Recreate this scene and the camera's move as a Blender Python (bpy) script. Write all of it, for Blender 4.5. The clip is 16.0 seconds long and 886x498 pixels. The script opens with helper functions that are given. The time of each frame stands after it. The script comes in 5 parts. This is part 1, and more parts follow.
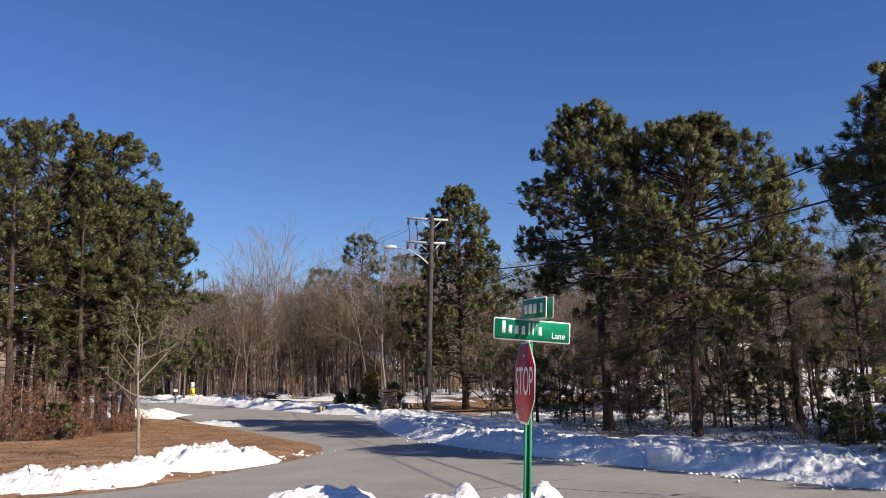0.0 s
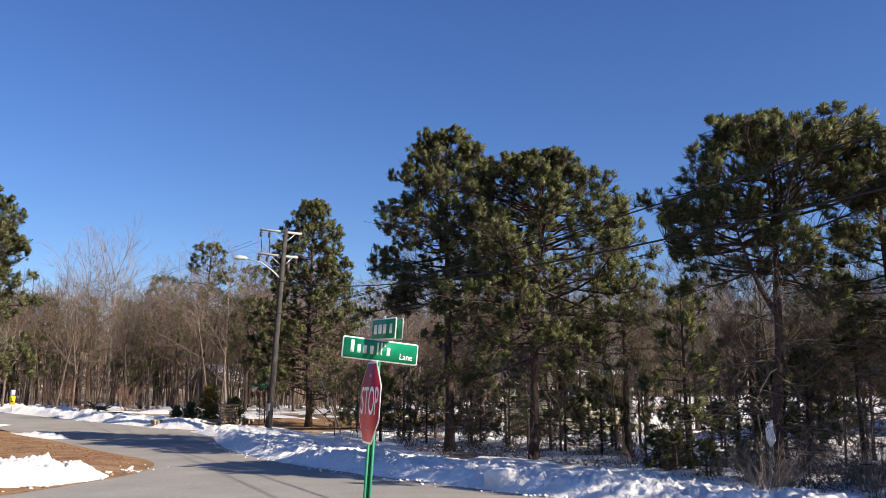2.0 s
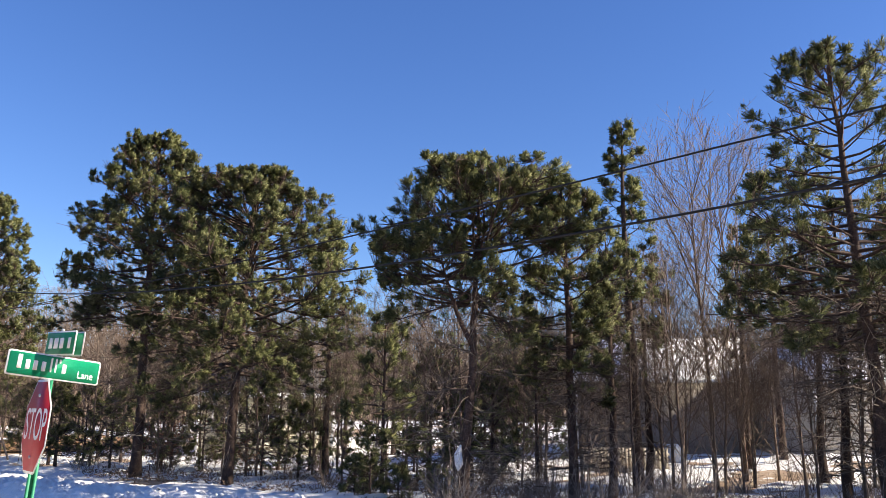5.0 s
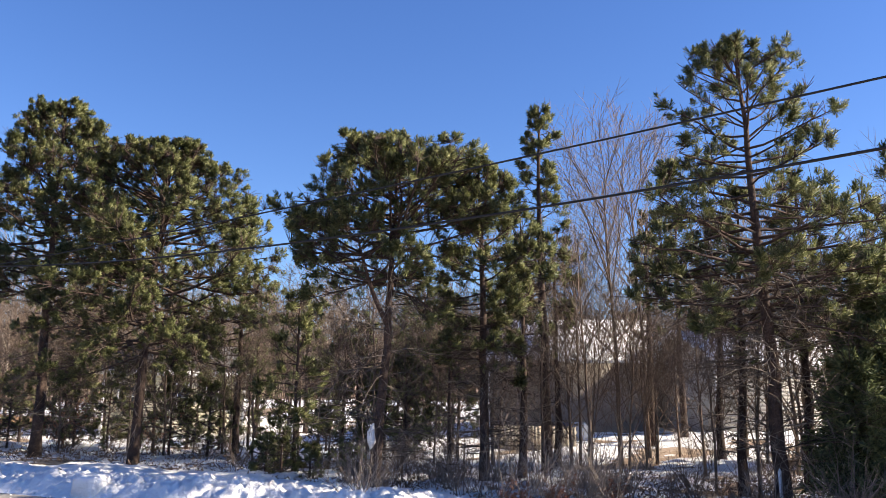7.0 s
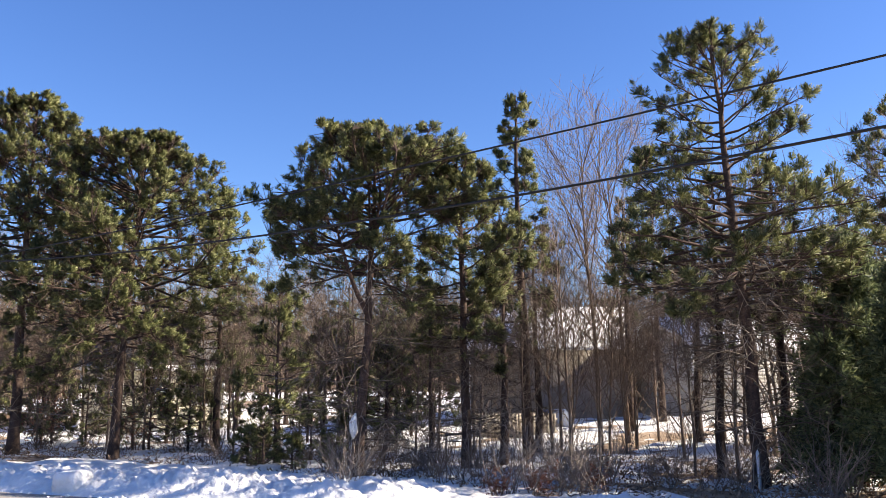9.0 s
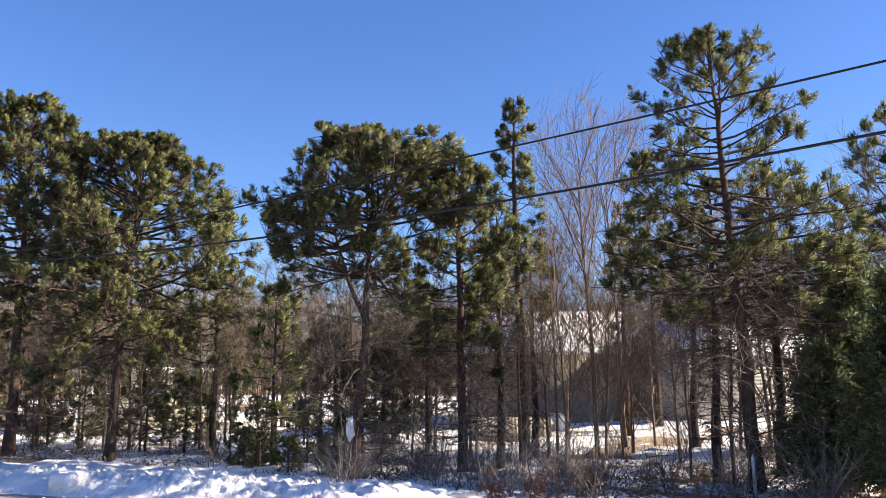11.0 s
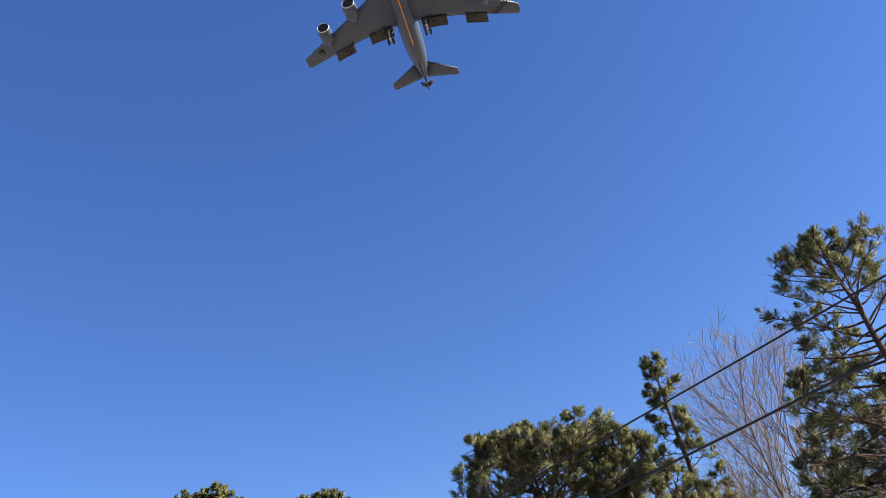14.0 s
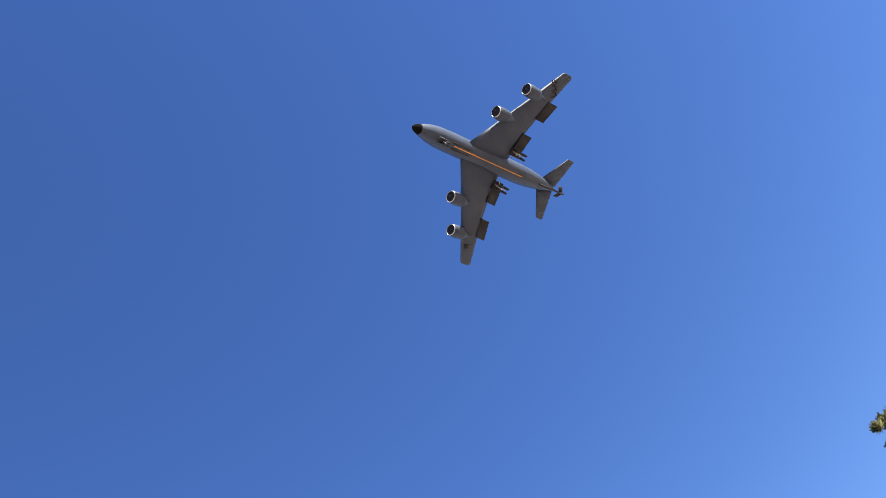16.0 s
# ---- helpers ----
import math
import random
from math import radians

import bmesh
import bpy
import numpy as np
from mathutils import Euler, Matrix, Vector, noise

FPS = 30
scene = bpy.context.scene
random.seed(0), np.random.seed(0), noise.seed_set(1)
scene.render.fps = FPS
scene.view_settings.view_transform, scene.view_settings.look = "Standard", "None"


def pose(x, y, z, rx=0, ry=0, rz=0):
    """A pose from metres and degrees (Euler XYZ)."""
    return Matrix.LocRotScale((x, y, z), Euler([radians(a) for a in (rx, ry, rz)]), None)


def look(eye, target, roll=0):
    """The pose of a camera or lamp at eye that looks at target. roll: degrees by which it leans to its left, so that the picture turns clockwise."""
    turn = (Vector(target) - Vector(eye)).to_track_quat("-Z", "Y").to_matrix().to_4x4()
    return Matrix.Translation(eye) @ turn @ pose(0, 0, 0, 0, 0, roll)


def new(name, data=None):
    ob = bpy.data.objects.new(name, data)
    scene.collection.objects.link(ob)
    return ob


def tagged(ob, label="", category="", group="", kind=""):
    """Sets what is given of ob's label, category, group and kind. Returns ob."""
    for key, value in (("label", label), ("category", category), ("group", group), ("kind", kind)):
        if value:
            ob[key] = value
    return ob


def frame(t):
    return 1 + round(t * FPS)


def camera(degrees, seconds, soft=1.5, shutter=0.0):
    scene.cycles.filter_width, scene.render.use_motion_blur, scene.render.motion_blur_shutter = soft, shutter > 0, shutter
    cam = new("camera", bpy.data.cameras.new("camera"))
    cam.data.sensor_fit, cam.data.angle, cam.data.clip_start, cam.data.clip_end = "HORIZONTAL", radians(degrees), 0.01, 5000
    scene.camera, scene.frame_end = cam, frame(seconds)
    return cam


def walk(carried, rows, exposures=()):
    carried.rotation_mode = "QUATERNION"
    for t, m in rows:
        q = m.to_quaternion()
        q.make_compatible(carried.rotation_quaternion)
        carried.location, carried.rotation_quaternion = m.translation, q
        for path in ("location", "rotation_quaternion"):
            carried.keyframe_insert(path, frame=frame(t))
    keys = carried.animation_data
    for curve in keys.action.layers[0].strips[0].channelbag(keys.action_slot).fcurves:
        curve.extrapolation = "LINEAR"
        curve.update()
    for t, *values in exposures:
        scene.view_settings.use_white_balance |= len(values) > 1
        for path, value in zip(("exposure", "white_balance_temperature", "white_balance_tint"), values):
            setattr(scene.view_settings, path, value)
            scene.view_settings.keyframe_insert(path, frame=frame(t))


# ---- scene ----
cam = camera(55.4, 16.0, soft=0.8)
PATH = [
    (0.0, pose(-0.00, -0.00, 2.05, 98.92, 1.56, -0.13)),
    (0.5, pose(-0.01, -0.04, 2.05, 99.37, 1.38, -1.05)),
    (1.0, pose(-0.01, -0.02, 2.05, 100.09, 1.36, -2.44)),
    (1.5, pose(-0.01, 0.00, 2.05, 100.28, 0.70, -4.41)),
    (2.0, pose(-0.01, -0.05, 2.06, 100.02, -0.22, -10.49)),
    (2.5, pose(0.03, 0.01, 2.08, 99.98, -0.66, -18.44)),
    (3.0, pose(0.06, 0.06, 2.09, 100.46, -1.05, -23.14)),
    (3.5, pose(0.08, 0.15, 2.09, 100.85, -0.83, -25.60)),
    (4.0, pose(0.11, 0.15, 2.09, 101.53, -0.75, -27.27)),
    (6.5, pose(0.08, 0.14, 2.09, 100.76, -1.04, -34.73)),
    (7.0, pose(0.09, 0.14, 2.07, 100.44, -0.97, -36.02)),
    (7.5, pose(0.09, 0.15, 2.07, 100.47, -0.74, -36.39)),
    (8.0, pose(0.09, 0.13, 2.05, 100.54, -0.47, -36.46)),
    (8.5, pose(0.09, 0.14, 2.05, 100.20, -0.15, -36.92)),
    (9.0, pose(0.03, 0.14, 2.04, 99.78, 0.09, -37.39)),
    (11.5, pose(0.01, 0.10, 2.02, 100.20, -0.20, -37.62)),
    (12.0, pose(0.02, 0.09, 2.03, 101.14, 0.27, -37.54)),
    (12.5, pose(-0.02, 0.03, 2.02, 105.05, 2.07, -36.77)),
    (13.0, pose(-0.07, 0.06, 2.05, 109.75, 5.36, -33.95)),
    (13.5, pose(-0.01, 0.04, 2.05, 115.33, 8.81, -29.02)),
    (14.0, pose(0.01, -0.10, 2.02, 121.58, 12.35, -22.65)),
    (14.5, pose(0.04, -0.15, 2.05, 127.94, 15.18, -14.79)),
    (15.0, pose(0.02, -0.11, 2.06, 141.87, 17.48, -0.20)),
    (15.5, pose(0.02, -0.11, 2.06, 145.21, 23.95, 10.67)),
    (16.0, pose(0.02, -0.11, 2.06, 151.58, 34.51, 24.02)),
]
EXPOSURES = [(0.0, 0.47, 6800, 10), (1.3, 0.54, 6800, 10), (2.5, 0.97, 7000, 10), (3.5, 1.20, 7050, 10), (6.5, 1.32, 7100, 10), (7.5, 1.44, 7180, 10), (9.0, 1.50, 7180, 10), (12.5, 1.47, 7150, 10), (14.0, 1.34, 7050, 10), (15.0, 1.48, 7100, 11), (16.0, 1.46, 7050, 12)]
walk(cam, PATH, EXPOSURES)

# ---------- light ----------
SUN_AZ, SUN_EL = 129.0, 28.0   # degrees, azimuth from +y towards +x
world = bpy.data.worlds.new("sky")
scene.world = world
world.use_nodes = True
wn = world.node_tree
sky = wn.nodes.new("ShaderNodeTexSky")
sky.sky_type = "NISHITA"
sky.sun_disc = False
sky.sun_elevation = radians(SUN_EL)
sky.sun_rotation = radians(SUN_AZ)
sky.altitude = 400
sky.air_density, sky.dust_density, sky.ozone_density = 1.0, 0.25, 4.5
wn.nodes["Background"].inputs["Strength"].default_value = 0.09
deep = wn.nodes.new("ShaderNodeHueSaturation")
deep.inputs["Saturation"].default_value = 1.18
deep.inputs["Hue"].default_value = 0.515
wn.links.new(sky.outputs[0], deep.inputs["Color"])
even = wn.nodes.new("ShaderNodeMix")          # clear cold air: an even blue over the whole sky
even.data_type = "RGBA"
even.inputs[0].default_value = 0.08
even.inputs[7].default_value = (0.33, 0.92, 2.8, 1)
wn.links.new(deep.outputs[0], even.inputs[6])
wn.links.new(even.outputs[2], wn.nodes["Background"].inputs[0])
sun = new("sun", bpy.data.lights.new("sun", "SUN"))
sun.data.energy, sun.data.angle, sun.data.color = 5.0, radians(0.5), (1.0, 0.92, 0.81)
sa, se = radians(SUN_AZ), radians(SUN_EL)
SUN_DIR = Vector((math.sin(sa) * math.cos(se), math.cos(sa) * math.cos(se), math.sin(se)))
sun.matrix_world = look(SUN_DIR * 60, (0, 0, 0))

# ---------- materials ----------


def material(name, colours, scale=4.0, rough=0.8, bump=0.3, bump_scale=None, metal=0.0, fine=6.0, distance=0.02, island=0.0, spec=0.3, through_light=0.0):
    """A node material: two scales of noise pick among the colours, a third gives relief."""
    m = bpy.data.materials.new(name)
    m.use_nodes = True
    nt = m.node_tree
    b = nt.nodes["Principled BSDF"]
    b.inputs["Roughness"].default_value = rough
    b.inputs["Metallic"].default_value = metal
    b.inputs["Specular IOR Level"].default_value = spec
    tc = nt.nodes.new("ShaderNodeTexCoord")
    big = nt.nodes.new("ShaderNodeTexNoise")
    big.inputs["Scale"].default_value = scale
    big.inputs["Detail"].default_value = 4
    small = nt.nodes.new("ShaderNodeTexNoise")
    small.inputs["Scale"].default_value = scale * fine
    small.inputs["Detail"].default_value = 3
    mix = nt.nodes.new("ShaderNodeMix")
    mix.inputs[0].default_value = 0.45
    for n in (big, small):
        nt.links.new(tc.outputs["Object"], n.inputs["Vector"])
    nt.links.new(big.outputs["Fac"], mix.inputs[2])
    nt.links.new(small.outputs["Fac"], mix.inputs[3])
    fac = mix.outputs[0]
    if island:
        geo = nt.nodes.new("ShaderNodeNewGeometry")
        mi = nt.nodes.new("ShaderNodeMix")
        mi.inputs[0].default_value = island
        nt.links.new(fac, mi.inputs[2])
        nt.links.new(geo.outputs["Random Per Island"], mi.inputs[3])
        fac = mi.outputs[0]
    ramp = nt.nodes.new("ShaderNodeValToRGB")
    els = ramp.color_ramp.elements
    while len(els) < len(colours):
        els.new(0.5)
    for i, (e, c) in enumerate(zip(els, colours)):
        e.position = 0.3 + 0.4 * i / max(1, len(colours) - 1)
        e.color = (*c, 1)
    nt.links.new(fac, ramp.inputs[0])
    nt.links.new(ramp.outputs[0], b.inputs["Base Color"])
    if through_light:
        tr = nt.nodes.new("ShaderNodeBsdfTranslucent")
        nt.links.new(ramp.outputs[0], tr.inputs["Color"])
        ms = nt.nodes.new("ShaderNodeMixShader")
        ms.inputs[0].default_value = through_light
        nt.links.new(b.outputs[0], ms.inputs[1])
        nt.links.new(tr.outputs[0], ms.inputs[2])
        nt.links.new(ms.outputs[0], nt.nodes["Material Output"].inputs["Surface"])
    if bump:
        bn = nt.nodes.new("ShaderNodeTexNoise")
        bn.inputs["Scale"].default_value = bump_scale or scale * 8
        bn.inputs["Detail"].default_value = 5
        nt.links.new(tc.outputs["Object"], bn.inputs["Vector"])
        bp = nt.nodes.new("ShaderNodeBump")
        bp.inputs["Strength"].default_value = bump
        bp.inputs["Distance"].default_value = distance
        nt.links.new(bn.outputs["Fac"], bp.inputs["Height"])
        nt.links.new(bp.outputs[0], b.inputs["Normal"])
    return m


M_ASPHALT = material("asphalt", [(0.23, 0.212, 0.19), (0.29, 0.268, 0.24), (0.36, 0.334, 0.30)], 0.5, 0.9, 0.35, 60, fine=30, distance=0.01)
M_CRACK = material("asphalt_crack_filler", [(0.24, 0.235, 0.225), (0.30, 0.295, 0.285)], 2, 0.9, 0.2, 50)
M_SNOW = material("snow", [(0.70, 0.685, 0.66), (0.80, 0.785, 0.76), (0.87, 0.855, 0.83)], 1.8, 0.55, 0.9, 8, distance=0.07)
M_LITTER = material("leaf_litter_and_old_snow", [(0.15, 0.095, 0.06), (0.27, 0.185, 0.12), (0.37, 0.265, 0.18), (0.46, 0.36, 0.27), (0.78, 0.76, 0.73)], 0.45, 0.95, 0.8, 14, fine=9, distance=0.06)
M_MULCH = material("dormant_grass", [(0.11, 0.058, 0.03), (0.24, 0.13, 0.064), (0.35, 0.21, 0.11), (0.50, 0.36, 0.22)], 0.9, 0.95, 0.9, 26, fine=14, distance=0.05)
M_PINE = material("pine_needles", [(0.024, 0.039, 0.014), (0.122, 0.135, 0.052), (0.345, 0.34, 0.165)], 1.8, 0.5, 0, fine=3, island=0.3, spec=0.2, through_light=0.32)
M_CEDAR = material("cedar_sprays", [(0.058, 0.08, 0.042), (0.115, 0.14, 0.068), (0.19, 0.215, 0.105)], 1.0, 0.5, 0, fine=3, island=0.5, through_light=0.45)
M_GOLDEN = material("golden_sprays", [(0.07, 0.06, 0.02), (0.15, 0.12, 0.036), (0.24, 0.19, 0.06)], 1.0, 0.5, 0, fine=3, island=0.5, through_light=0.2)
M_BARK = material("pine_bark", [(0.024, 0.017, 0.014), (0.062, 0.041, 0.033), (0.125, 0.086, 0.07)], 5, 0.95, 0.9, 18, distance=0.03)
M_TWIG = material("bare_twigs", [(0.078, 0.054, 0.041), (0.142, 0.103, 0.078), (0.235, 0.178, 0.137)], 2, 0.9, 0, island=0.35)
M_TWIG_PALE = material("pale_bark_and_sunlit_twigs", [(0.13, 0.105, 0.086), (0.215, 0.176, 0.148), (0.32, 0.27, 0.23)], 2.5, 0.9, 0.3, 20, island=0.25)
M_DEADWOOD = material("dead_pine_twigs", [(0.055, 0.042, 0.033), (0.115, 0.092, 0.073), (0.215, 0.178, 0.145)], 1.5, 0.9, 0, island=0.45)
M_OAKLEAF = material("withered_oak_leaves", [(0.14, 0.05, 0.03), (0.24, 0.10, 0.06), (0.38, 0.19, 0.125)], 2, 0.8, 0, island=0.6, through_light=0.3)
M_LITTER_LEAF = material("fallen_leaves", [(0.10, 0.06, 0.04), (0.19, 0.12, 0.075), (0.30, 0.20, 0.13)], 2, 0.9, 0, island=0.6)
M_POLE = material("weathered_pole_wood", [(0.035, 0.029, 0.027), (0.062, 0.053, 0.049), (0.105, 0.092, 0.085)], 3, 0.9, 0.5, 30)
M_GREYWOOD = material("grey_crossarm_wood", [(0.35, 0.33, 0.31), (0.48, 0.46, 0.43)], 4, 0.85, 0.3, 40)
M_GREENPOST = material("green_painted_steel", [(0.012, 0.16, 0.08), (0.02, 0.21, 0.105), (0.03, 0.25, 0.135)], 6, 0.5, 0.15, 60)
M_SIGNGREEN = material("green_sign_sheeting", [(0.0, 0.17, 0.085), (0.0, 0.20, 0.10), (0.004, 0.22, 0.115)], 8, 0.4, 0.05, 80)
M_SIGNWHITE = material("white_sign_sheeting", [(0.72, 0.74, 0.72), (0.82, 0.83, 0.81)], 9, 0.4, 0.05, 80)
M_SIGNRED = material("red_sign_sheeting", [(0.34, 0.014, 0.022), (0.40, 0.018, 0.028), (0.44, 0.024, 0.034)], 8, 0.45, 0.05, 80)
M_SIGNBACK = material("bare_aluminium", [(0.42, 0.43, 0.43), (0.52, 0.53, 0.53)], 7, 0.45, 0.1, 60, metal=0.8)
M_YELLOW = material("yellow_sign_sheeting", [(0.80, 0.50, 0.02), (0.88, 0.58, 0.03)], 8, 0.5, 0.05, 60)
M_BLACK = material("black_rubber", [(0.014, 0.014, 0.015), (0.03, 0.03, 0.032)], 8, 0.6, 0.1, 40)
M_CABLE = material("black_cable_jacket", [(0.012, 0.012, 0.013), (0.022, 0.022, 0.024)], 4, 0.6, 0.0)
M_CERAMIC = material("dark_ceramic", [(0.05, 0.04, 0.04), (0.09, 0.07, 0.065)], 8, 0.3, 0.0)
M_LAMPMETAL = material("lamp_aluminium", [(0.60, 0.61, 0.62), (0.70, 0.71, 0.72)], 6, 0.45, 0.1, 60, metal=0.4)
M_STONE = material("fieldstone", [(0.26, 0.19, 0.13), (0.38, 0.29, 0.20), (0.48, 0.39, 0.29)], 2.5, 0.85, 0.6, 22, fine=8)
M_SIDING = material("pale_siding", [(0.38, 0.35, 0.30), (0.44, 0.41, 0.36), (0.50, 0.47, 0.41)], 1.2, 0.8, 0.15, 30)
M_SHINGLE = material("grey_cedar_shingle", [(0.16, 0.14, 0.12), (0.24, 0.21, 0.18), (0.32, 0.28, 0.24)], 2, 0.85, 0.4, 16)
M_YELLOWSIDE = material("cream_siding", [(0.60, 0.55, 0.40), (0.68, 0.63, 0.47)], 1.5, 0.8, 0.15, 30)
M_TRIM = material("white_trim", [(0.74, 0.74, 0.73), (0.82, 0.82, 0.81)], 3, 0.6, 0.1, 40)
M_ROOFDARK = material("asphalt_shingles", [(0.06, 0.058, 0.056), (0.10, 0.096, 0.092)], 3, 0.9, 0.4, 20)
M_FENCE = material("weathered_fence", [(0.32, 0.28, 0.22), (0.42, 0.37, 0.30)], 2.5, 0.9, 0.3, 30)
M_TARP = material("blue_cover", [(0.03, 0.045, 0.09), (0.05, 0.07, 0.13)], 2, 0.6, 0.3, 8)
M_GLASS = material("dark_window_glass", [(0.02, 0.025, 0.03), (0.035, 0.04, 0.05)], 2, 0.08, 0.0, spec=0.6)
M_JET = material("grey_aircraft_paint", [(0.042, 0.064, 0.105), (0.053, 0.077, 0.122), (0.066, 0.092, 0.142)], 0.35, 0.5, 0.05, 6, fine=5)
M_JETDARK = material("dark_aircraft_panel", [(0.022, 0.023, 0.026), (0.036, 0.037, 0.041)], 0.8, 0.6, 0.0)
M_RADOME = material("matt_black_radome", [(0.006, 0.006, 0.007), (0.011, 0.011, 0.012)], 1, 0.95, 0.0, spec=0.03)
M_JETLIP = material("engine_lip_metal", [(0.40, 0.40, 0.41), (0.50, 0.50, 0.51)], 2, 0.4, 0.0, metal=0.6)
M_ORANGE = material("orange_guide_stripe", [(0.62, 0.26, 0.05), (0.70, 0.32, 0.08)], 1, 0.6, 0.0)
M_DARKHOLE = material("engine_inlet_shadow", [(0.008, 0.008, 0.009), (0.014, 0.014, 0.015)], 1, 0.8, 0.0)
M_PLOW = material("white_fibreglass", [(0.74, 0.75, 0.75), (0.84, 0.84, 0.84)], 6, 0.5, 0.1, 30)

# ---------- mesh tools ----------


class Soup:
    """Gathers triangles as arrays and links them as one mesh."""

    def __init__(self):
        self.v, self.t, self.n, self.normals = [], [], 0, []

    def add(self, v, t):
        v = np.asarray(v, float).reshape(-1, 3)
        self.v.append(v)
        self.t.append(np.asarray(t, int).reshape(-1, 3) + self.n)
        self.n += len(v)

    def mesh(self, name, mat, smooth=False):
        v = np.concatenate(self.v) if self.v else np.zeros((0, 3))
        t = np.concatenate(self.t) if self.t else np.zeros((0, 3), int)
        me = bpy.data.meshes.new(name)
        me.vertices.add(len(v))
        me.vertices.foreach_set("co", v.ravel())
        me.loops.add(t.size)
        me.loops.foreach_set("vertex_index", t.ravel())
        me.polygons.add(len(t))
        me.polygons.foreach_set("loop_start", np.arange(0, t.size, 3))
        if smooth:
            me.polygons.foreach_set("use_smooth", np.ones(len(t), bool))
        me.update(calc_edges=True)
        if self.normals:
            me.polygons.foreach_set("use_smooth", np.ones(len(t), bool))
            me.normals_split_custom_set_from_vertices(np.concatenate(self.normals).tolist())
        me.materials.append(mat)
        return me


def tube(soup, path, radii, sides=6, cap=True):
    path = np.asarray(path, float)
    n = len(path)
    tan = np.gradient(path, axis=0)
    tan /= np.linalg.norm(tan, axis=1)[:, None] + 1e-9
    ref = np.array([0.0, 0.0, 1.0]) if abs(tan[:, 2]).mean() < 0.8 else np.array([1.0, 0.0, 0.0])
    a = np.cross(tan, ref)
    a /= np.linalg.norm(a, axis=1)[:, None] + 1e-9
    b = np.cross(tan, a)
    ang = np.linspace(0, 2 * np.pi, sides, endpoint=False)
    r = np.broadcast_to(np.asarray(radii, float), (n,))[:, None, None]
    v = path[:, None] + r * (a[:, None] * np.cos(ang)[None, :, None] + b[:, None] * np.sin(ang)[None, :, None])
    i, j = np.meshgrid(np.arange(n - 1), np.arange(sides), indexing="ij")
    p, q = i * sides + j, i * sides + (j + 1) % sides
    t = np.concatenate([np.stack([p, q, q + sides], -1).reshape(-1, 3), np.stack([p, q + sides, p + sides], -1).reshape(-1, 3)])
    v = v.reshape(-1, 3)
    if cap:
        v = np.concatenate([v, path[:1], path[-1:]])
        k = np.arange(sides)
        c0 = np.stack([np.full(sides, n * sides), (k + 1) % sides, k], -1)
        c1 = np.stack([np.full(sides, n * sides + 1), (n - 1) * sides + k, (n - 1) * sides + (k + 1) % sides], -1)
        t = np.concatenate([t, c0, c1])
    soup.add(v, t)


def box(soup, lo, hi, m=None, taper=0.0):
    x0, y0, z0 = lo
    x1, y1, z1 = hi
    e = taper
    v = np.array([(x0, y0, z0), (x1, y0, z0), (x1, y1, z0), (x0, y1, z0), (x0 + e, y0 + e, z1), (x1 - e, y0 + e, z1), (x1 - e, y1 - e, z1), (x0 + e, y1 - e, z1)], float)
    if m is not None:
        v = np.array([m @ Vector(p) for p in v])
    t = [(0, 2, 1), (0, 3, 2), (4, 5, 6), (4, 6, 7), (0, 1, 5), (0, 5, 4), (1, 2, 6), (1, 6, 5), (2, 3, 7), (2, 7, 6), (3, 0, 4), (3, 4, 7)]
    soup.add(v, t)


def prism(soup, outline, y0, y1, m=None):
    """A plate: an outline in x, z between two depths in y."""
    o = np.asarray(outline, float)
    n = len(o)
    v = np.concatenate([np.c_[o[:, 0], np.full(n, y0), o[:, 1]], np.c_[o[:, 0], np.full(n, y1), o[:, 1]]])
    if m is not None:
        v = np.array([m @ Vector(p) for p in v])
    t = [(0, k, k + 1) for k in range(1, n - 1)] + [(n, n + k + 1, n + k) for k in range(1, n - 1)]
    for k in range(n):
        q = (k + 1) % n
        t += [(k, n + k, n + q), (k, n + q, q)]
    soup.add(v, t)


def part(name, soup, mat, parent=None, label="", smooth=False):
    """One mesh object, under a thing or a part."""
    me = soup if isinstance(soup, bpy.types.Mesh) else soup.mesh(name, mat, smooth)
    ob = new(name, me)
    if parent is not None:
        ob.parent = parent
    if label:
        tagged(ob, label)
    return ob


def thing(name, label, category, m=None, group="", kind=""):
    ob = new(name)
    ob.empty_display_size = 0.2
    if m is not None:
        ob.matrix_world = m
    return tagged(ob, label, category, group, kind)


def lettering(name, text, size, mat, parent, m, depth=0.002, squeeze=1.0):
    cu = bpy.data.curves.new(name, "FONT")
    cu.body, cu.size, cu.extrude, cu.align_x, cu.align_y = text, size, depth, "CENTER", "CENTER"
    tmp = new("lettering_curve", cu)
    dg = bpy.context.evaluated_depsgraph_get()
    me = bpy.data.meshes.new_from_object(tmp.evaluated_get(dg))
    bpy.data.objects.remove(tmp)
    bpy.data.curves.remove(cu)
    me.transform(m @ Matrix.Diagonal((squeeze, 1, 1, 1)))
    me.materials.clear()
    me.materials.append(mat)
    ob = new(name, me)
    ob.parent = parent
    return ob


def smooth(a, b, x):
    u = np.clip((x - a) / (b - a), 0, 1)
    return u * u * (3 - 2 * u)


def ground_z(x, y):
    """Height of the land: level at the crossing, a metre higher further out, and an added low wooded ridge around that
    blocks the horizon glow.
    """
    r = np.hypot(x, y)
    return 1.0 * smooth(40, 78, r) + 17.0 * smooth(118, 210, r) + 1.1 * smooth(14, 34, x) * smooth(19, 36, r) * smooth(-20, 5, y)


def drift(az):
    """Degrees by which the western side is turned east."""
    return np.interp(az, [-30, 0, 10], [0.68, 0.36, 0.0])


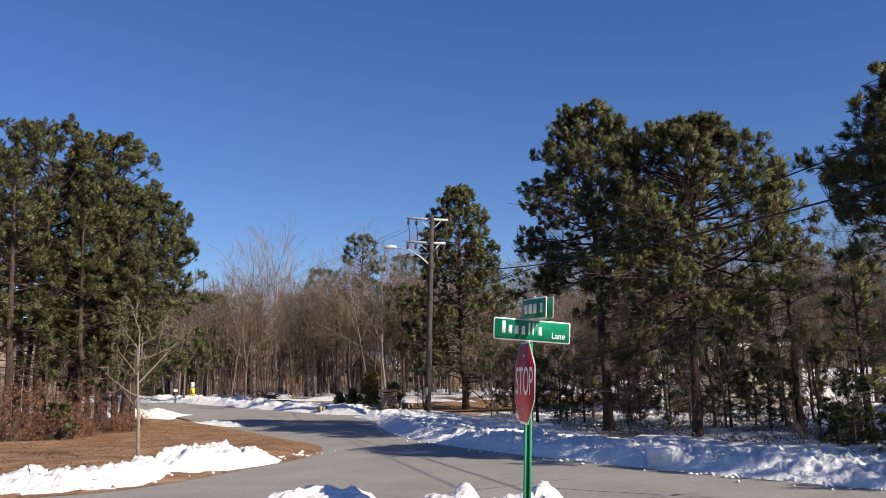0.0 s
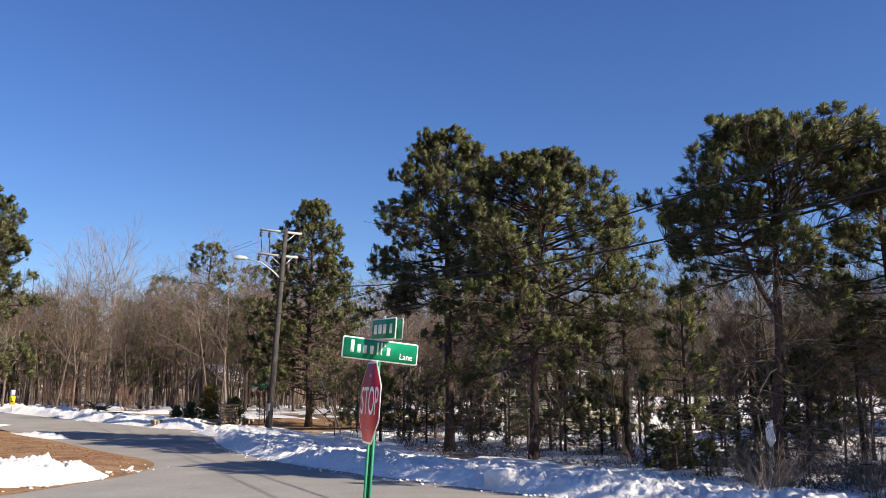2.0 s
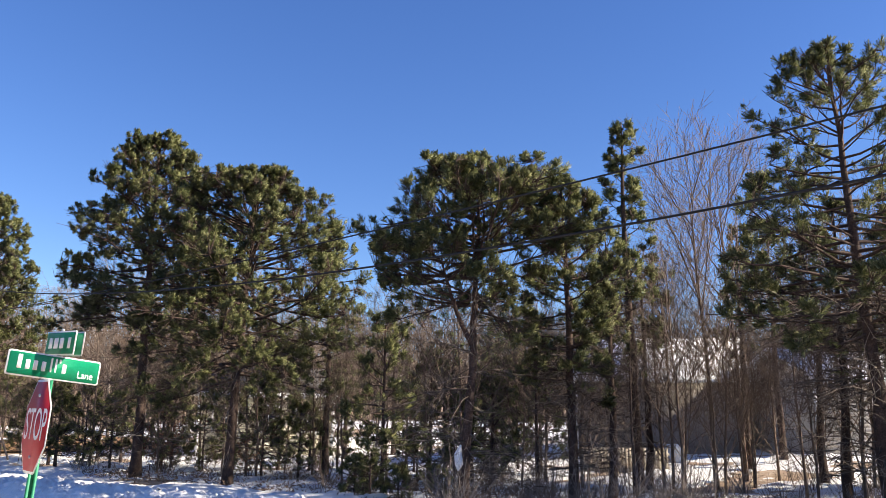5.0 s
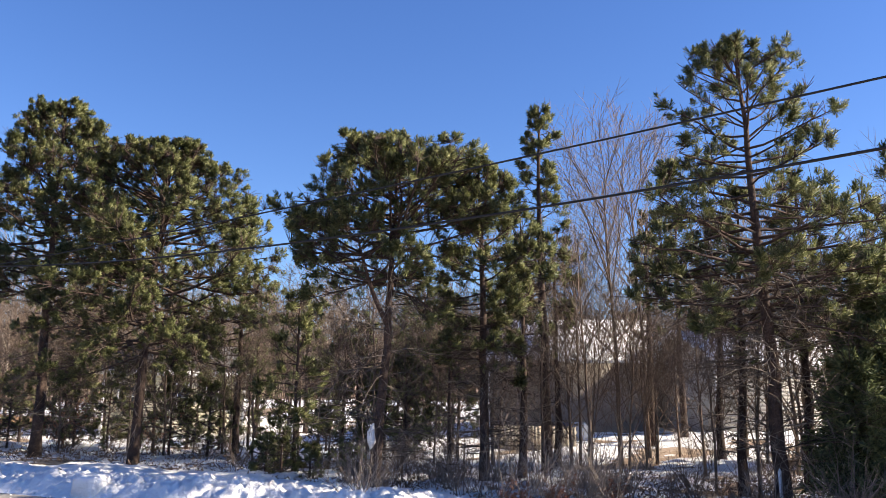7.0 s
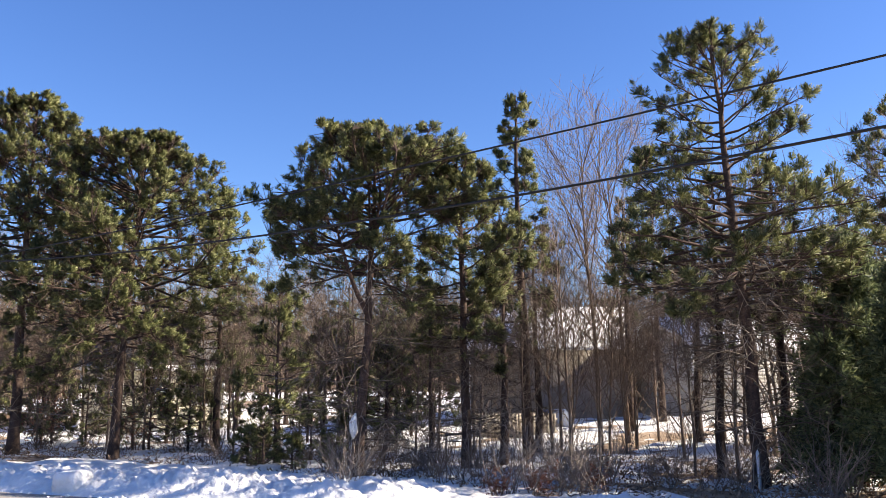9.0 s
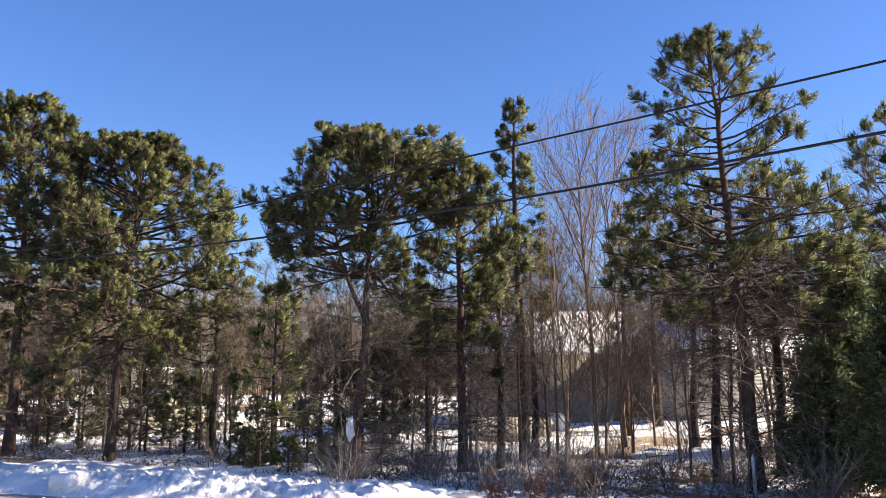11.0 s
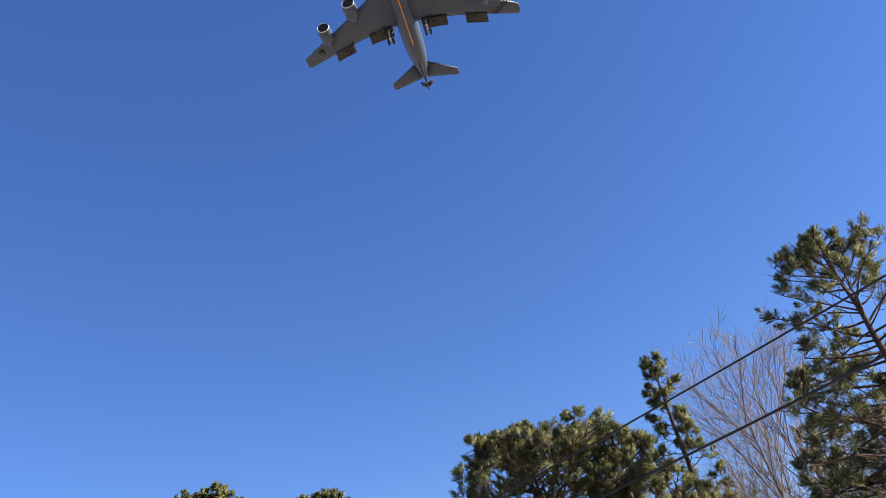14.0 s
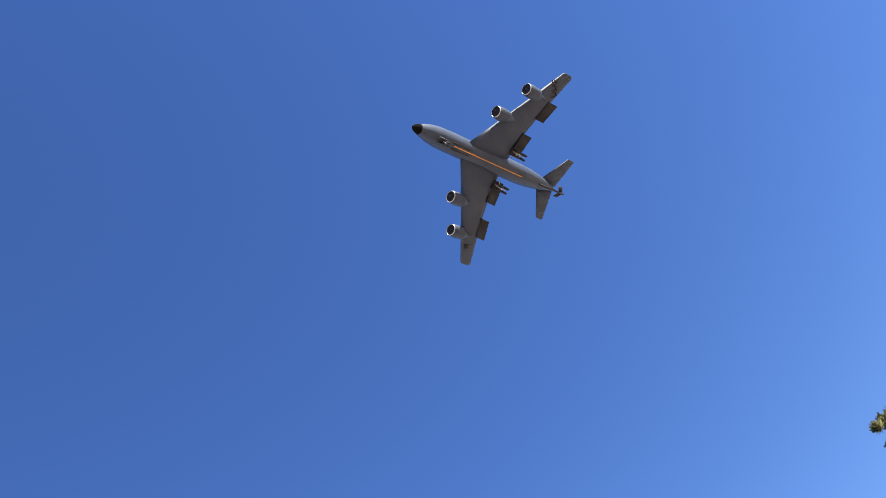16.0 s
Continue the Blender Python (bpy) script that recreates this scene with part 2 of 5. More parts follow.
def at(az, dist, z=None):
    """A place on the ground by its bearing (degrees from +y towards +x) and distance."""
    az = az + drift(az)
    x, y = dist * math.sin(radians(az)), dist * math.cos(radians(az))
    return (x, y, float(ground_z(x, y)) if z is None else z)


def fbm(p, octaves=4, gain=0.5):
    """Cheap value noise over arrays of x, y points."""
    out, amp, tot = np.zeros(len(p)), 1.0, 0.0
    q = np.asarray(p, float).copy()
    for k in range(octaves):
        i = np.floor(q).astype(np.int64)
        f = q - i
        f = f * f * (3 - 2 * f)

        def h(ix, iy):
            n = (ix * 374761393 + iy * 668265263 + k * 974634777) & 0x7FFFFFFF
            n = ((n ^ (n >> 13)) * 1274126177) & 0x7FFFFFFF
            return ((n ^ (n >> 16)) & 0xFFFF) / 65535.0

        a, b = h(i[:, 0], i[:, 1]), h(i[:, 0] + 1, i[:, 1])
        c, d = h(i[:, 0], i[:, 1] + 1), h(i[:, 0] + 1, i[:, 1] + 1)
        out += amp * ((a * (1 - f[:, 0]) + b * f[:, 0]) * (1 - f[:, 1]) + (c * (1 - f[:, 0]) + d * f[:, 0]) * f[:, 1])
        tot += amp
        amp *= gain
        q = q * 2.03 + 17.3
    return out / tot


def grid_mesh(soup, xs, ys, zfun):
    gx, gy = np.meshgrid(xs, ys)
    z = zfun(gx.ravel(), gy.ravel())
    v = np.c_[gx.ravel(), gy.ravel(), z]
    w = len(xs)
    i, j = np.meshgrid(np.arange(len(ys) - 1), np.arange(w - 1), indexing="ij")
    p = (i * w + j).ravel()
    soup.add(v, np.concatenate([np.c_[p, p + 1, p + w + 1], np.c_[p, p + w + 1, p + w]]))


def sheet(soup, outline, step, zfun):
    """A filled outline, meshed finely and laid on a height function."""
    from mathutils.geometry import delaunay_2d_cdt
    o = np.asarray(outline, float)
    pts = []
    for a, b in zip(o, np.roll(o, -1, 0)):
        k = max(1, int(np.hypot(*(b - a)) / step))
        pts += [a + (b - a) * s / k for s in range(k)]
    rim = len(pts)
    lo, hi = o.min(0), o.max(0)
    gx, gy = np.meshgrid(np.arange(lo[0], hi[0], step), np.arange(lo[1], hi[1], step))
    pts += list(np.c_[gx.ravel(), gy.ravel()])
    v2, _, faces, *_ = delaunay_2d_cdt([Vector(p) for p in pts], [], [list(range(rim))], 1, 1e-4)
    v2 = np.array([(p.x, p.y) for p in v2])
    soup.add(np.c_[v2, zfun(v2[:, 0], v2[:, 1])], [tuple(f) for f in faces if len(f) == 3])

# ---------- land, roads, snow ----------
ROAD = [(-70, 9.0), (-20, 9.3), (-5, 9.6), (3.5, 9.4), (7, 6), (11, -1), (18, -12), (24, -22), (31, -18), (24, -8), (16, 2), (11, 9.2),
        (7.4, 14.8), (4.9, 18.3), (3, 21.8), (0.1, 26.8), (-2, 33), (-3.2, 39.6), (-3.9, 46), (-6.5, 51), (-13.2, 58), (-20.4, 66.2),
        (-24.3, 69.9), (-40, 82), (-44, 77), (-27.5, 66.5), (-22, 59.5), (-15.4, 50.2), (-10.5, 41.2), (-6.9, 33.3), (-4.7, 29.2),
        (-4.1, 26), (-4.6, 23.2), (-6.2, 19.2), (-7.3, 17.3), (-12, 16), (-70, 15.5)]


def rounded(pts, closed=True, times=2):
    p = np.asarray(pts, float)
    az, r = np.degrees(np.arctan2(p[:, 0], p[:, 1])), np.hypot(p[:, 0], p[:, 1])
    az = np.radians(np.where(np.abs(az) < 60, az + drift(az), az))
    p = np.c_[r * np.sin(az), r * np.cos(az)]
    for _ in range(times):
        q = np.roll(p, -1, 0) if closed else p[1:]
        a = p if closed else p[:-1]
        new_p = np.stack([a * 0.75 + q * 0.25, a * 0.25 + q * 0.75], 1).reshape(-1, 2)
        p = new_p if closed else np.concatenate([p[:1], new_p, p[-1:]])
    return p


def land_z(x, y):
    bumps = 0.10 * (fbm(np.c_[x, y] * 0.5 + 40, 3) - 0.5) * smooth(14, 22, np.hypot(x, y))
    return ground_z(x, y) - 0.03 + np.minimum(bumps, 0.02)


s = Soup()
near = np.arange(-60, 60.1, 1.0)
far = np.array([90, 130, 200, 320, 600, 1200, 2500.0])
axis = np.concatenate([-far[::-1], near, far])
grid_mesh(s, axis, axis + 20, land_z)
ground = tagged(part("ground", s, M_LITTER, smooth=True), "brown leaf litter and twigs over woodland ground", "ground", kind="structure")

s = Soup()
sheet(s, rounded(ROAD), 1.6, lambda x, y: ground_z(x, y) + 0.035)
road = tagged(part("road", s, M_ASPHALT, smooth=True), "worn grey asphalt road crossing with faint seams", "road", kind="structure")

# worn seams and tyre scuffs, 4 mm proud of the asphalt
for n, (a, b, c, w) in enumerate([((-7.0, 13.2), (-1.5, 14.6), (2.5, 17.6), 0.07), ((-3.5, 12.6), (0.6, 13.4), (4.4, 15.0), 0.05), ((2.0, 16.3), (4.6, 14.2), (7.4, 12.4), 0.10),
                                  ((-9.5, 12.2), (-5.2, 12.6), (-0.4, 12.2), 0.06)]):
    u = np.linspace(0, 1, 24)[:, None]
    p = (1 - u) ** 2 * np.array(a) + 2 * u * (1 - u) * np.array(b) + u * u * np.array(c)
    d = np.gradient(p, axis=0)
    nrm = np.c_[-d[:, 1], d[:, 0]] / np.linalg.norm(d, axis=1)[:, None]
    ww = w * (0.6 + 0.6 * np.random.rand(24))[:, None]
    v = np.concatenate([np.c_[p - nrm * ww, np.full(24, 0.041)], np.c_[p + nrm * ww, np.full(24, 0.041)]])
    k = np.arange(23)
    s = Soup()
    s.add(v, np.concatenate([np.c_[k, k + 1, k + 25], np.c_[k, k + 25, k + 24]]))
    part("seam", s, M_CRACK, road)

ISLAND = [(-60, 15.2), (-12, 15.7), (-7.1, 17.0), (-5.9, 19.1), (-4.3, 23.2), (-3.8, 26), (-4.35, 29.3), (-6.6, 33.4), (-10.2, 41.3), (-15.1, 50.3), (-26, 52), (-60, 40)]
RIM = rounded(ISLAND)


def rim_distance(x, y):
    p, best = np.c_[x, y], np.full(len(x), 1e9)
    for a, b in zip(RIM, np.roll(RIM, -1, 0)):
        d = b - a
        u = np.clip(((p - a) @ d) / (d @ d + 1e-9), 0, 1)
        best = np.minimum(best, np.linalg.norm(p - a - u[:, None] * d, axis=1))
    return best


def island_z(x, y):
    edge = smooth(0, 1.4, rim_distance(x, y))
    return ground_z(x, y) + 0.042 + 0.15 * edge + 0.06 * (fbm(np.c_[x, y] * 1.3, 3) - 0.5) * edge


s = Soup()
sheet(s, rounded(ISLAND), 0.6, island_z)
verge = tagged(part("grass_verge", s, M_MULCH, smooth=True), "dormant brown grass and mulch on a rounded verge", "grass verge", kind="structure")

LAWN = [(-4.5, 54), (0, 51), (6, 52), (14, 56), (14, 66), (0, 66), (-8, 60)]
s = Soup()
sheet(s, rounded(LAWN), 1.0, lambda x, y: ground_z(x, y) + 0.03 + 0.1 * fbm(np.c_[x, y] * 0.6, 2))
tagged(part("lawn", s, M_MULCH, smooth=True), "tan dormant lawn beside a house entrance", "lawn", kind="structure")


def snow_bank(name, line, width, height, label, step=0.13, lump=0.22, seed=0, back=0.35, side=1, rise=(1, 1)):
    """Ploughed snow along a line: steep towards the road, sloping off behind, broken into lumps."""
    p = rounded(line, False)
    seg = np.r_[0, np.cumsum(np.linalg.norm(np.diff(p, axis=0), axis=1))]
    n = max(8, int(seg[-1] / step))
    t = np.linspace(0, seg[-1], n)
    p = np.c_[np.interp(t, seg, p[:, 0]), np.interp(t, seg, p[:, 1])]
    d = np.gradient(p, axis=0)
    nrm = side * np.c_[d[:, 1], -d[:, 0]] / np.linalg.norm(d, axis=1)[:, None]
    m = max(6, int(width / step))
    across = np.linspace(-0.25, width, m)
    xy = (p[:, None] + nrm[:, None] * across[None, :, None]).reshape(-1, 2)
    wob = fbm(xy * 0.35 + seed, 2).reshape(n, m) - 0.5
    a = across[None, :] + 0.9 * wob
    ends = (smooth(0, 1.6, t) * smooth(0, 1.6, t[-1] - t) * np.linspace(*rise, n))[:, None]
    prof = smooth(-0.2, 0.8, a) * (1 - (1 - back) * smooth(1.6, width * 0.8, a)) * (1 - smooth(width * 0.82, width, across[None, :]))
    big = fbm(xy * 0.8 + seed * 3 + 9, 2).reshape(n, m)
    fine = fbm(xy * 2.6 + seed * 5 + 2, 3).reshape(n, m)
    crumb = np.abs(fbm(xy * 3.4 + seed + 5, 3, 0.65).reshape(n, m) - 0.5) * 2
    grit = fbm(xy * 6.5 + seed + 15, 3, 0.75).reshape(n, m) - 0.5
    z = height * ends * prof * (0.35 + 0.9 * big) + lump * ends * prof * (fine - 0.3) + prof * ends * (0.30 * (0.28 - crumb) + 0.21 * grit) - 0.05 * (prof * ends < 0.02)
    v = np.c_[xy, ground_z(xy[:, 0], xy[:, 1]) + 0.03 + z.ravel()]
    i, j = np.meshgrid(np.arange(n - 1), np.arange(m - 1), indexing="ij")
    q = (i * m + j).ravel()
    s = Soup()
    s.add(v, np.concatenate([np.c_[q, q + m, q + m + 1], np.c_[q, q + m + 1, q + 1]]))
    return tagged(part(name, s, M_SNOW, smooth=True), label, "snow bank", kind="structure")


snow_bank("snow_bank_north", [(9.0, 12.2), (7.4, 15), (4.9, 18.5), (3, 22), (0.3, 27), (-1.9, 33), (-3.0, 39.6), (-3.6, 46), (-5.5, 50)], 5.4, 0.30,
          "long ploughed snow bank with crumbled blue-shaded face along the road", seed=3, lump=0.24, step=0.085)
snow_bank("snow_bank_east", [(24, -9), (16.2, 2), (11.2, 9.2), (7.9, 14.2)], 1.9, 0.24, "lower ploughed snow bank along the side road", seed=5, lump=0.15)
snow_bank("snow_bank_far", [(-4.6, 51.4), (-6.5, 51.8), (-13.2, 58.8), (-20.4, 67), (-26, 72), (-38, 82)], 3.6, 0.42, "white ploughed snow along the far road edge", seed=11, step=0.18, lump=0.3)
snow_bank("snow_bank_island", [(-14, 15.9), (-9.2, 16.6), (-7.1, 17.7), (-6.1, 19.8), (-5.0, 22.1), (-4.5, 24.2)], 2.2, 0.34, "sunlit broken snow ridge on the edge of the verge", seed=23, lump=0.52, side=-1, step=0.07, back=0.8, rise=(0.35, 1.25))
snow_bank("snow_bank_corner", [(-25, 52.5), (-20.5, 51.6), (-16.6, 50.6)], 3.6, 0.34, "low snow heap beside the far road edge", seed=29, side=-1)
snow_bank("snow_bank_behind_grass", [(-16, 46.0), (-13, 44.6), (-11.2, 42.6)], 1.5, 0.36, "thin melting snow strip on brown grass", seed=31, side=-1, step=0.12)


# a squared block of ploughed snow on the bank
s = Soup()
BLOCK = (4.95, 19.4, 0.16)
la, lo_ = np.meshgrid(np.linspace(-np.pi / 2, np.pi / 2, 19), np.linspace(0, 2 * np.pi, 33), indexing="ij")
pw = lambda q, e: np.sign(q) * np.abs(q) ** e
v = np.stack([0.38 * pw(np.cos(la), 0.4) * pw(np.cos(lo_), 0.5), 0.3 * pw(np.cos(la), 0.4) * pw(np.sin(lo_), 0.5), 0.33 * pw(np.sin(la), 0.45)], -1).reshape(-1, 3)
v *= (0.86 + 0.3 * fbm(v[:, :2] * 3 + v[:, 2:] * 2.2 + 9, 3))[:, None]
v = np.array([pose(*BLOCK, 3, -6, 40) @ Vector(q) for q in v])
i, j = np.meshgrid(np.arange(18), np.arange(32), indexing="ij")
q = (i * 33 + j).ravel()
s.add(v, np.concatenate([np.c_[q, q + 1, q + 34], np.c_[q, q + 34, q + 33]]))
tagged(part("snow_block", s, M_SNOW, smooth=True), "worn lump of compacted snow on the bank", "snow", kind="structure")


def near_bank_z(x, y):
    x, y = x / 1.115, y / 1.115
    off = y - 8.7 - 0.05 * x
    ridge = np.exp(-((off / np.where(off < 0, 1.15, 0.62)) ** 2))
    tops = (1.28 * np.exp(-(((x + 1.2) / 0.84) ** 4)) + 1.05 * np.exp(-(((x - 0.03) / 0.31) ** 4)) + 1.0 * np.exp(-(((x - 0.76) / 0.5) ** 4)) + 0.6 * np.exp(-(((x + 4.6) / 1.7) ** 4)) + 0.1 * np.exp(-(((x - 2.9) / 0.9) ** 4)))
    xy = np.c_[x, y]
    n1, n2, n3 = fbm(xy * 1.6 + 5, 3), fbm(xy * 5 + 2, 3), np.abs(fbm(xy * 9 + 7, 2) - 0.5) * 2
    return -0.29 + 1.115 * ridge * (0.46 + 0.54 * tops + 0.26 * (n1 - 0.5) + 0.2 * (n2 - 0.5) + 0.10 * (0.4 - n3))


s = Soup()
grid_mesh(s, np.arange(-10, 6.6, 0.055), np.arange(6.6, 11.4, 0.055), near_bank_z)
tagged(part("snow_bank_near", s, M_SNOW, smooth=True), "bright lumpy snow pile around the stop sign post", "snow bank", kind="structure")


def patchy(cut, depth, seed, shade=0.0):
    def z(x, y):
        xy = np.c_[x, y]
        n = -shade * smooth(46, 56, np.degrees(np.arctan2(x, y))) + 0.6 * fbm(xy * 0.45 + seed, 3) + 0.4 * fbm(xy * 2.2 + seed * 2, 3)
        return ground_z(x, y) - 0.02 + depth * np.clip(n - cut, -0.08, 0.30)
    return z


s = Soup()
sheet(s, [(23, -4), (13.5, 10.6), (9.5, 17), (6.5, 22), (4, 28), (2, 34), (1, 41), (0, 47), (6, 51), (30, 54), (60, 50), (62, 10), (40, -8)], 0.4, patchy(0.43, 0.9, 51, 0.06))
tagged(part("snow_cover_woods", s, M_SNOW, smooth=True), "thin patchy snow on the woodland floor", "snow", kind="structure")
s = Soup()
sheet(s, [(-60, 30), (-24, 40), (-20, 52), (-26, 62), (-60, 70)], 0.6, patchy(0.52, 0.9, 77))
tagged(part("snow_cover_grove", s, M_SNOW, smooth=True), "patchy snow under the dark pine grove", "snow", kind="structure")
s = Soup()
sheet(s, [(-4, 60), (-20, 76), (-40, 90), (-20, 130), (60, 110), (60, 56), (14, 58)], 1.2, patchy(0.5, 1.4, 91))
tagged(part("snow_cover_far", s, M_SNOW, smooth=True), "patchy snow among the far bare trees", "snow", kind="structure")

# ---------- plants ----------


def unit(v):
    return v / (np.linalg.norm(v, axis=-1, keepdims=True) + 1e-9)


def needles(soup, rng, centres, dirs, sizes, blades, width, spread=0.85):
    """Tufts of narrow blades that radiate about a direction."""
    n = len(centres)
    c = np.repeat(np.asarray(centres, float), blades, 0)
    d = np.repeat(unit(np.asarray(dirs, float)), blades, 0)
    L = np.repeat(np.asarray(sizes, float), blades) * rng.uniform(0.55, 1.1, n * blades)
    w = unit(d * 0.75 + rng.normal(0, spread, (n * blades, 3)))
    side = unit(np.cross(w, rng.normal(0, 1, (n * blades, 3)))) * (width * rng.uniform(0.7, 1.3, n * blades))[:, None]
    root, tip = c + w * (L * 0.12)[:, None], c + w * L[:, None]
    blunt = (rng.random(n * blades) < 0.55)[:, None]
    v = np.stack([np.where(blunt, tip - side, root - side), np.where(blunt, tip + side, root + side), np.where(blunt, root, tip)], 1).reshape(-1, 3)
    soup.add(v, np.arange(len(v)).reshape(-1, 3))


def brushes(soup, rng, ends, axes, tuft, blades, width, length):
    """Shoots clothed in needles: fine blades that stand out round each axis and close over its tip."""
    e, a = np.repeat(np.asarray(ends), blades, 0), np.repeat(np.asarray(axes), blades, 0)
    n = len(e)
    size = np.repeat(rng.uniform(0.75, 1.3, len(ends)), blades)
    u = rng.random(n)
    out = unit(np.cross(a, rng.normal(0, 1, (n, 3))))
    w = unit(out * (0.25 + 0.75 * u)[:, None] + a * (0.35 + 0.9 * (1 - u))[:, None] + rng.normal(0, 0.14, (n, 3)))
    L = tuft * size * rng.uniform(0.75, 1.1, n)
    root = e - a * (length * size * u)[:, None] + w * (0.1 * L)[:, None]
    tip = root + w * L[:, None]
    side = unit(np.cross(w, rng.normal(0, 1, (n, 3)))) * (width * rng.uniform(0.7, 1.3, n))[:, None]
    blunt = (rng.random(n) < 0.5)[:, None]
    v = np.stack([np.where(blunt, tip - side, root - side), np.where(blunt, tip + side, root + side), np.where(blunt, root, tip)], 1)
    face = unit(np.cross(v[:, 1] - v[:, 0], v[:, 2] - v[:, 0]))
    puff = unit(v.mean(1) - (e - a * (0.6 * length * size)[:, None]))          # away from the middle of the tuft
    flip = np.sum(face * puff, 1) < 0
    v[flip] = v[flip][:, ::-1]
    face[flip] *= -1
    soup.normals.append(np.repeat(unit(puff + 0.35 * face), 3, 0))
    soup.add(v.reshape(-1, 3), np.arange(3 * n).reshape(-1, 3))


def bend(start, direction, length, n, rng, lift=0.0, wob=0.06):
    """A wandering line from a start along a direction, lifting towards its end."""
    d = unit(np.asarray(direction, float))
    pts = [np.asarray(start, float)]
    for k in range(n):
        d = unit(d + np.array([0, 0, lift / n]) + rng.normal(0, wob, 3))
        pts.append(pts[-1] + d * length / n)
    return np.array(pts), d


def pine_tree(seed, H, lo, R, profile, limbs=60, tuft=0.15, blades=13, density=1.0, r0=None, lean=(0, 0), dead=26, fork=None, width=0.0062, mat=None, gap=0.0, brush=0.2):
    """Trunk with limbs, and a tufted crown, of a pitch pine, as two meshes about its foot. profile: radius shares from the crown's foot to its top."""
    rng, rt = np.random.default_rng(seed), np.random.default_rng(seed + 1000)
    wood, leaf, bare_wood = Soup(), Soup(), Soup()
    r0 = r0 or 0.012 * H + 0.02
    u = np.linspace(0, 1, 16)
    wob = np.cumsum(rng.normal(0, 0.035 * H / 13, (16, 2)), 0)
    wob -= wob[:1]
    trunk = np.c_[wob[:, 0] + lean[0] * u, wob[:, 1] + lean[1] * u, u * H * 0.96]
    trunk[0, 2] = -0.15
    rad = r0 * (1 - u) ** 0.85 + 0.016
    rad[0] *= 1.35
    tube(wood, trunk, rad, 9)
    stems = [(trunk, lo, 1.0)]
    if fork:
        fz, fdir, fl = fork
        st = trunk[int(np.interp(fz, u, np.arange(16)))]
        p, _ = bend(st, (fdir[0], fdir[1], 1.6), fl, 9, rng, 0.9, 0.05)
        tube(wood, p, np.linspace(r0 * 0.6, 0.02, 10), 7)
        stems.append((p, None, 0.28))
    cs = np.linspace(0, 1, len(profile))
    ends, axes = [], []

    def hold(q):
        """Points drawn in to the crown's lumpy envelope."""
        q = q.copy()
        q[:, 2] = np.minimum(q[:, 2], H * (1 - 0.085 * fbm(q[:, :2] * 1.9 + seed, 2)) - 0.15 * rt.random(len(q)))
        mid = np.stack([np.interp(q[:, 2], trunk[:, 2], trunk[:, k]) for k in (0, 1)], 1)
        off = q[:, :2] - mid
        r = np.linalg.norm(off, axis=1) + 1e-6
        lump = 0.45 + 0.98 * fbm(np.c_[np.arctan2(off[:, 1], off[:, 0]) * 2.2 + 9, q[:, 2] * 1.3 + seed], 3) + rt.normal(0, 0.05, len(q))
        most = np.maximum(0.15, R * np.interp((q[:, 2] / H - lo) / (1 - lo), cs, profile) * lump)
        if fork:
            most = np.maximum(most, 0.9 * R * (q[:, 2] < 0.8 * H))
        q[:, :2] = mid + off * np.minimum(1, most * rt.uniform(0.78, 1.12, len(q)) / r)[:, None]
        return q

    for stem, low, share in stems:
        n = int(limbs * share)
        for i in range(n):
            c = ((i + rng.random()) / n) ** (1.35 if profile is OPEN else 0.85)          # 0 foot of crown, 1 top
            if rng.random() < gap * (1 - c):
                continue
            h = (lo + (0.99 - lo) * c) if low is not None else 0.45 + 0.55 * c
            kk = min(h * (len(stem) - 1), len(stem) - 1.001)
            a0 = stem[int(kk)] + (stem[int(kk) + 1] - stem[int(kk)]) * (kk - int(kk))
            az = i * 2.39996 + rng.normal(0, 0.4)
            length = max(0.18, R * float(np.interp(c, cs, profile)) * rng.uniform(0.68, 1.1)) * (1 if low is not None else 0.7)
            el = -0.10 + 0.75 * c ** 1.5 + rng.normal(0, 0.2)
            d = np.array([math.cos(az) * math.cos(el), math.sin(az) * math.cos(el), math.sin(el)])
            p, _ = bend(a0, d, length, 6, rng, 0.25, 0.11)
            p = hold(p)
            tube(wood, p, np.linspace(0.011 + 0.009 * length, 0.006, 7), 4, False)
            m = max(3, int((2 + 3.9 * length) * density))
            for q in range(m):
                f = 1 - 0.62 * ((q + rt.random()) / m) ** 1.2
                b0 = p[int(f * 5.99)]
                ld = unit(p[min(6, int(f * 5.99) + 1)] - b0)
                sd = unit(ld * 0.7 + rt.normal(0, 0.6, 3) + np.array([0, 0, 0.35]))
                sl = (0.22 + 0.24 * length * (1.15 - f)) * rt.uniform(0.7, 1.3)
                e0 = hold((b0 + sd * sl)[None])[0]
                tube(wood, [b0, e0], [0.009, 0.005], 3, False)
                ends.append(e0)
                axes.append(unit(sd + np.array([0, 0, 0.5])))
    ends = np.array(ends)
    heads = ends[rt.random(len(ends)) < 0.17]
    near = np.concatenate([heads[np.argmin(((e[:, None] - heads[None]) ** 2).sum(-1), 1)] for e in np.array_split(ends, 1 + len(ends) // 500)])
    axes = unit(np.array(axes) + 1.6 * (ends - near))          # shoots gather into tufts with gaps between them
    ends = near + (ends - near) * 0.52
    brushes(leaf, rt, ends, axes, tuft, blades, width, brush)
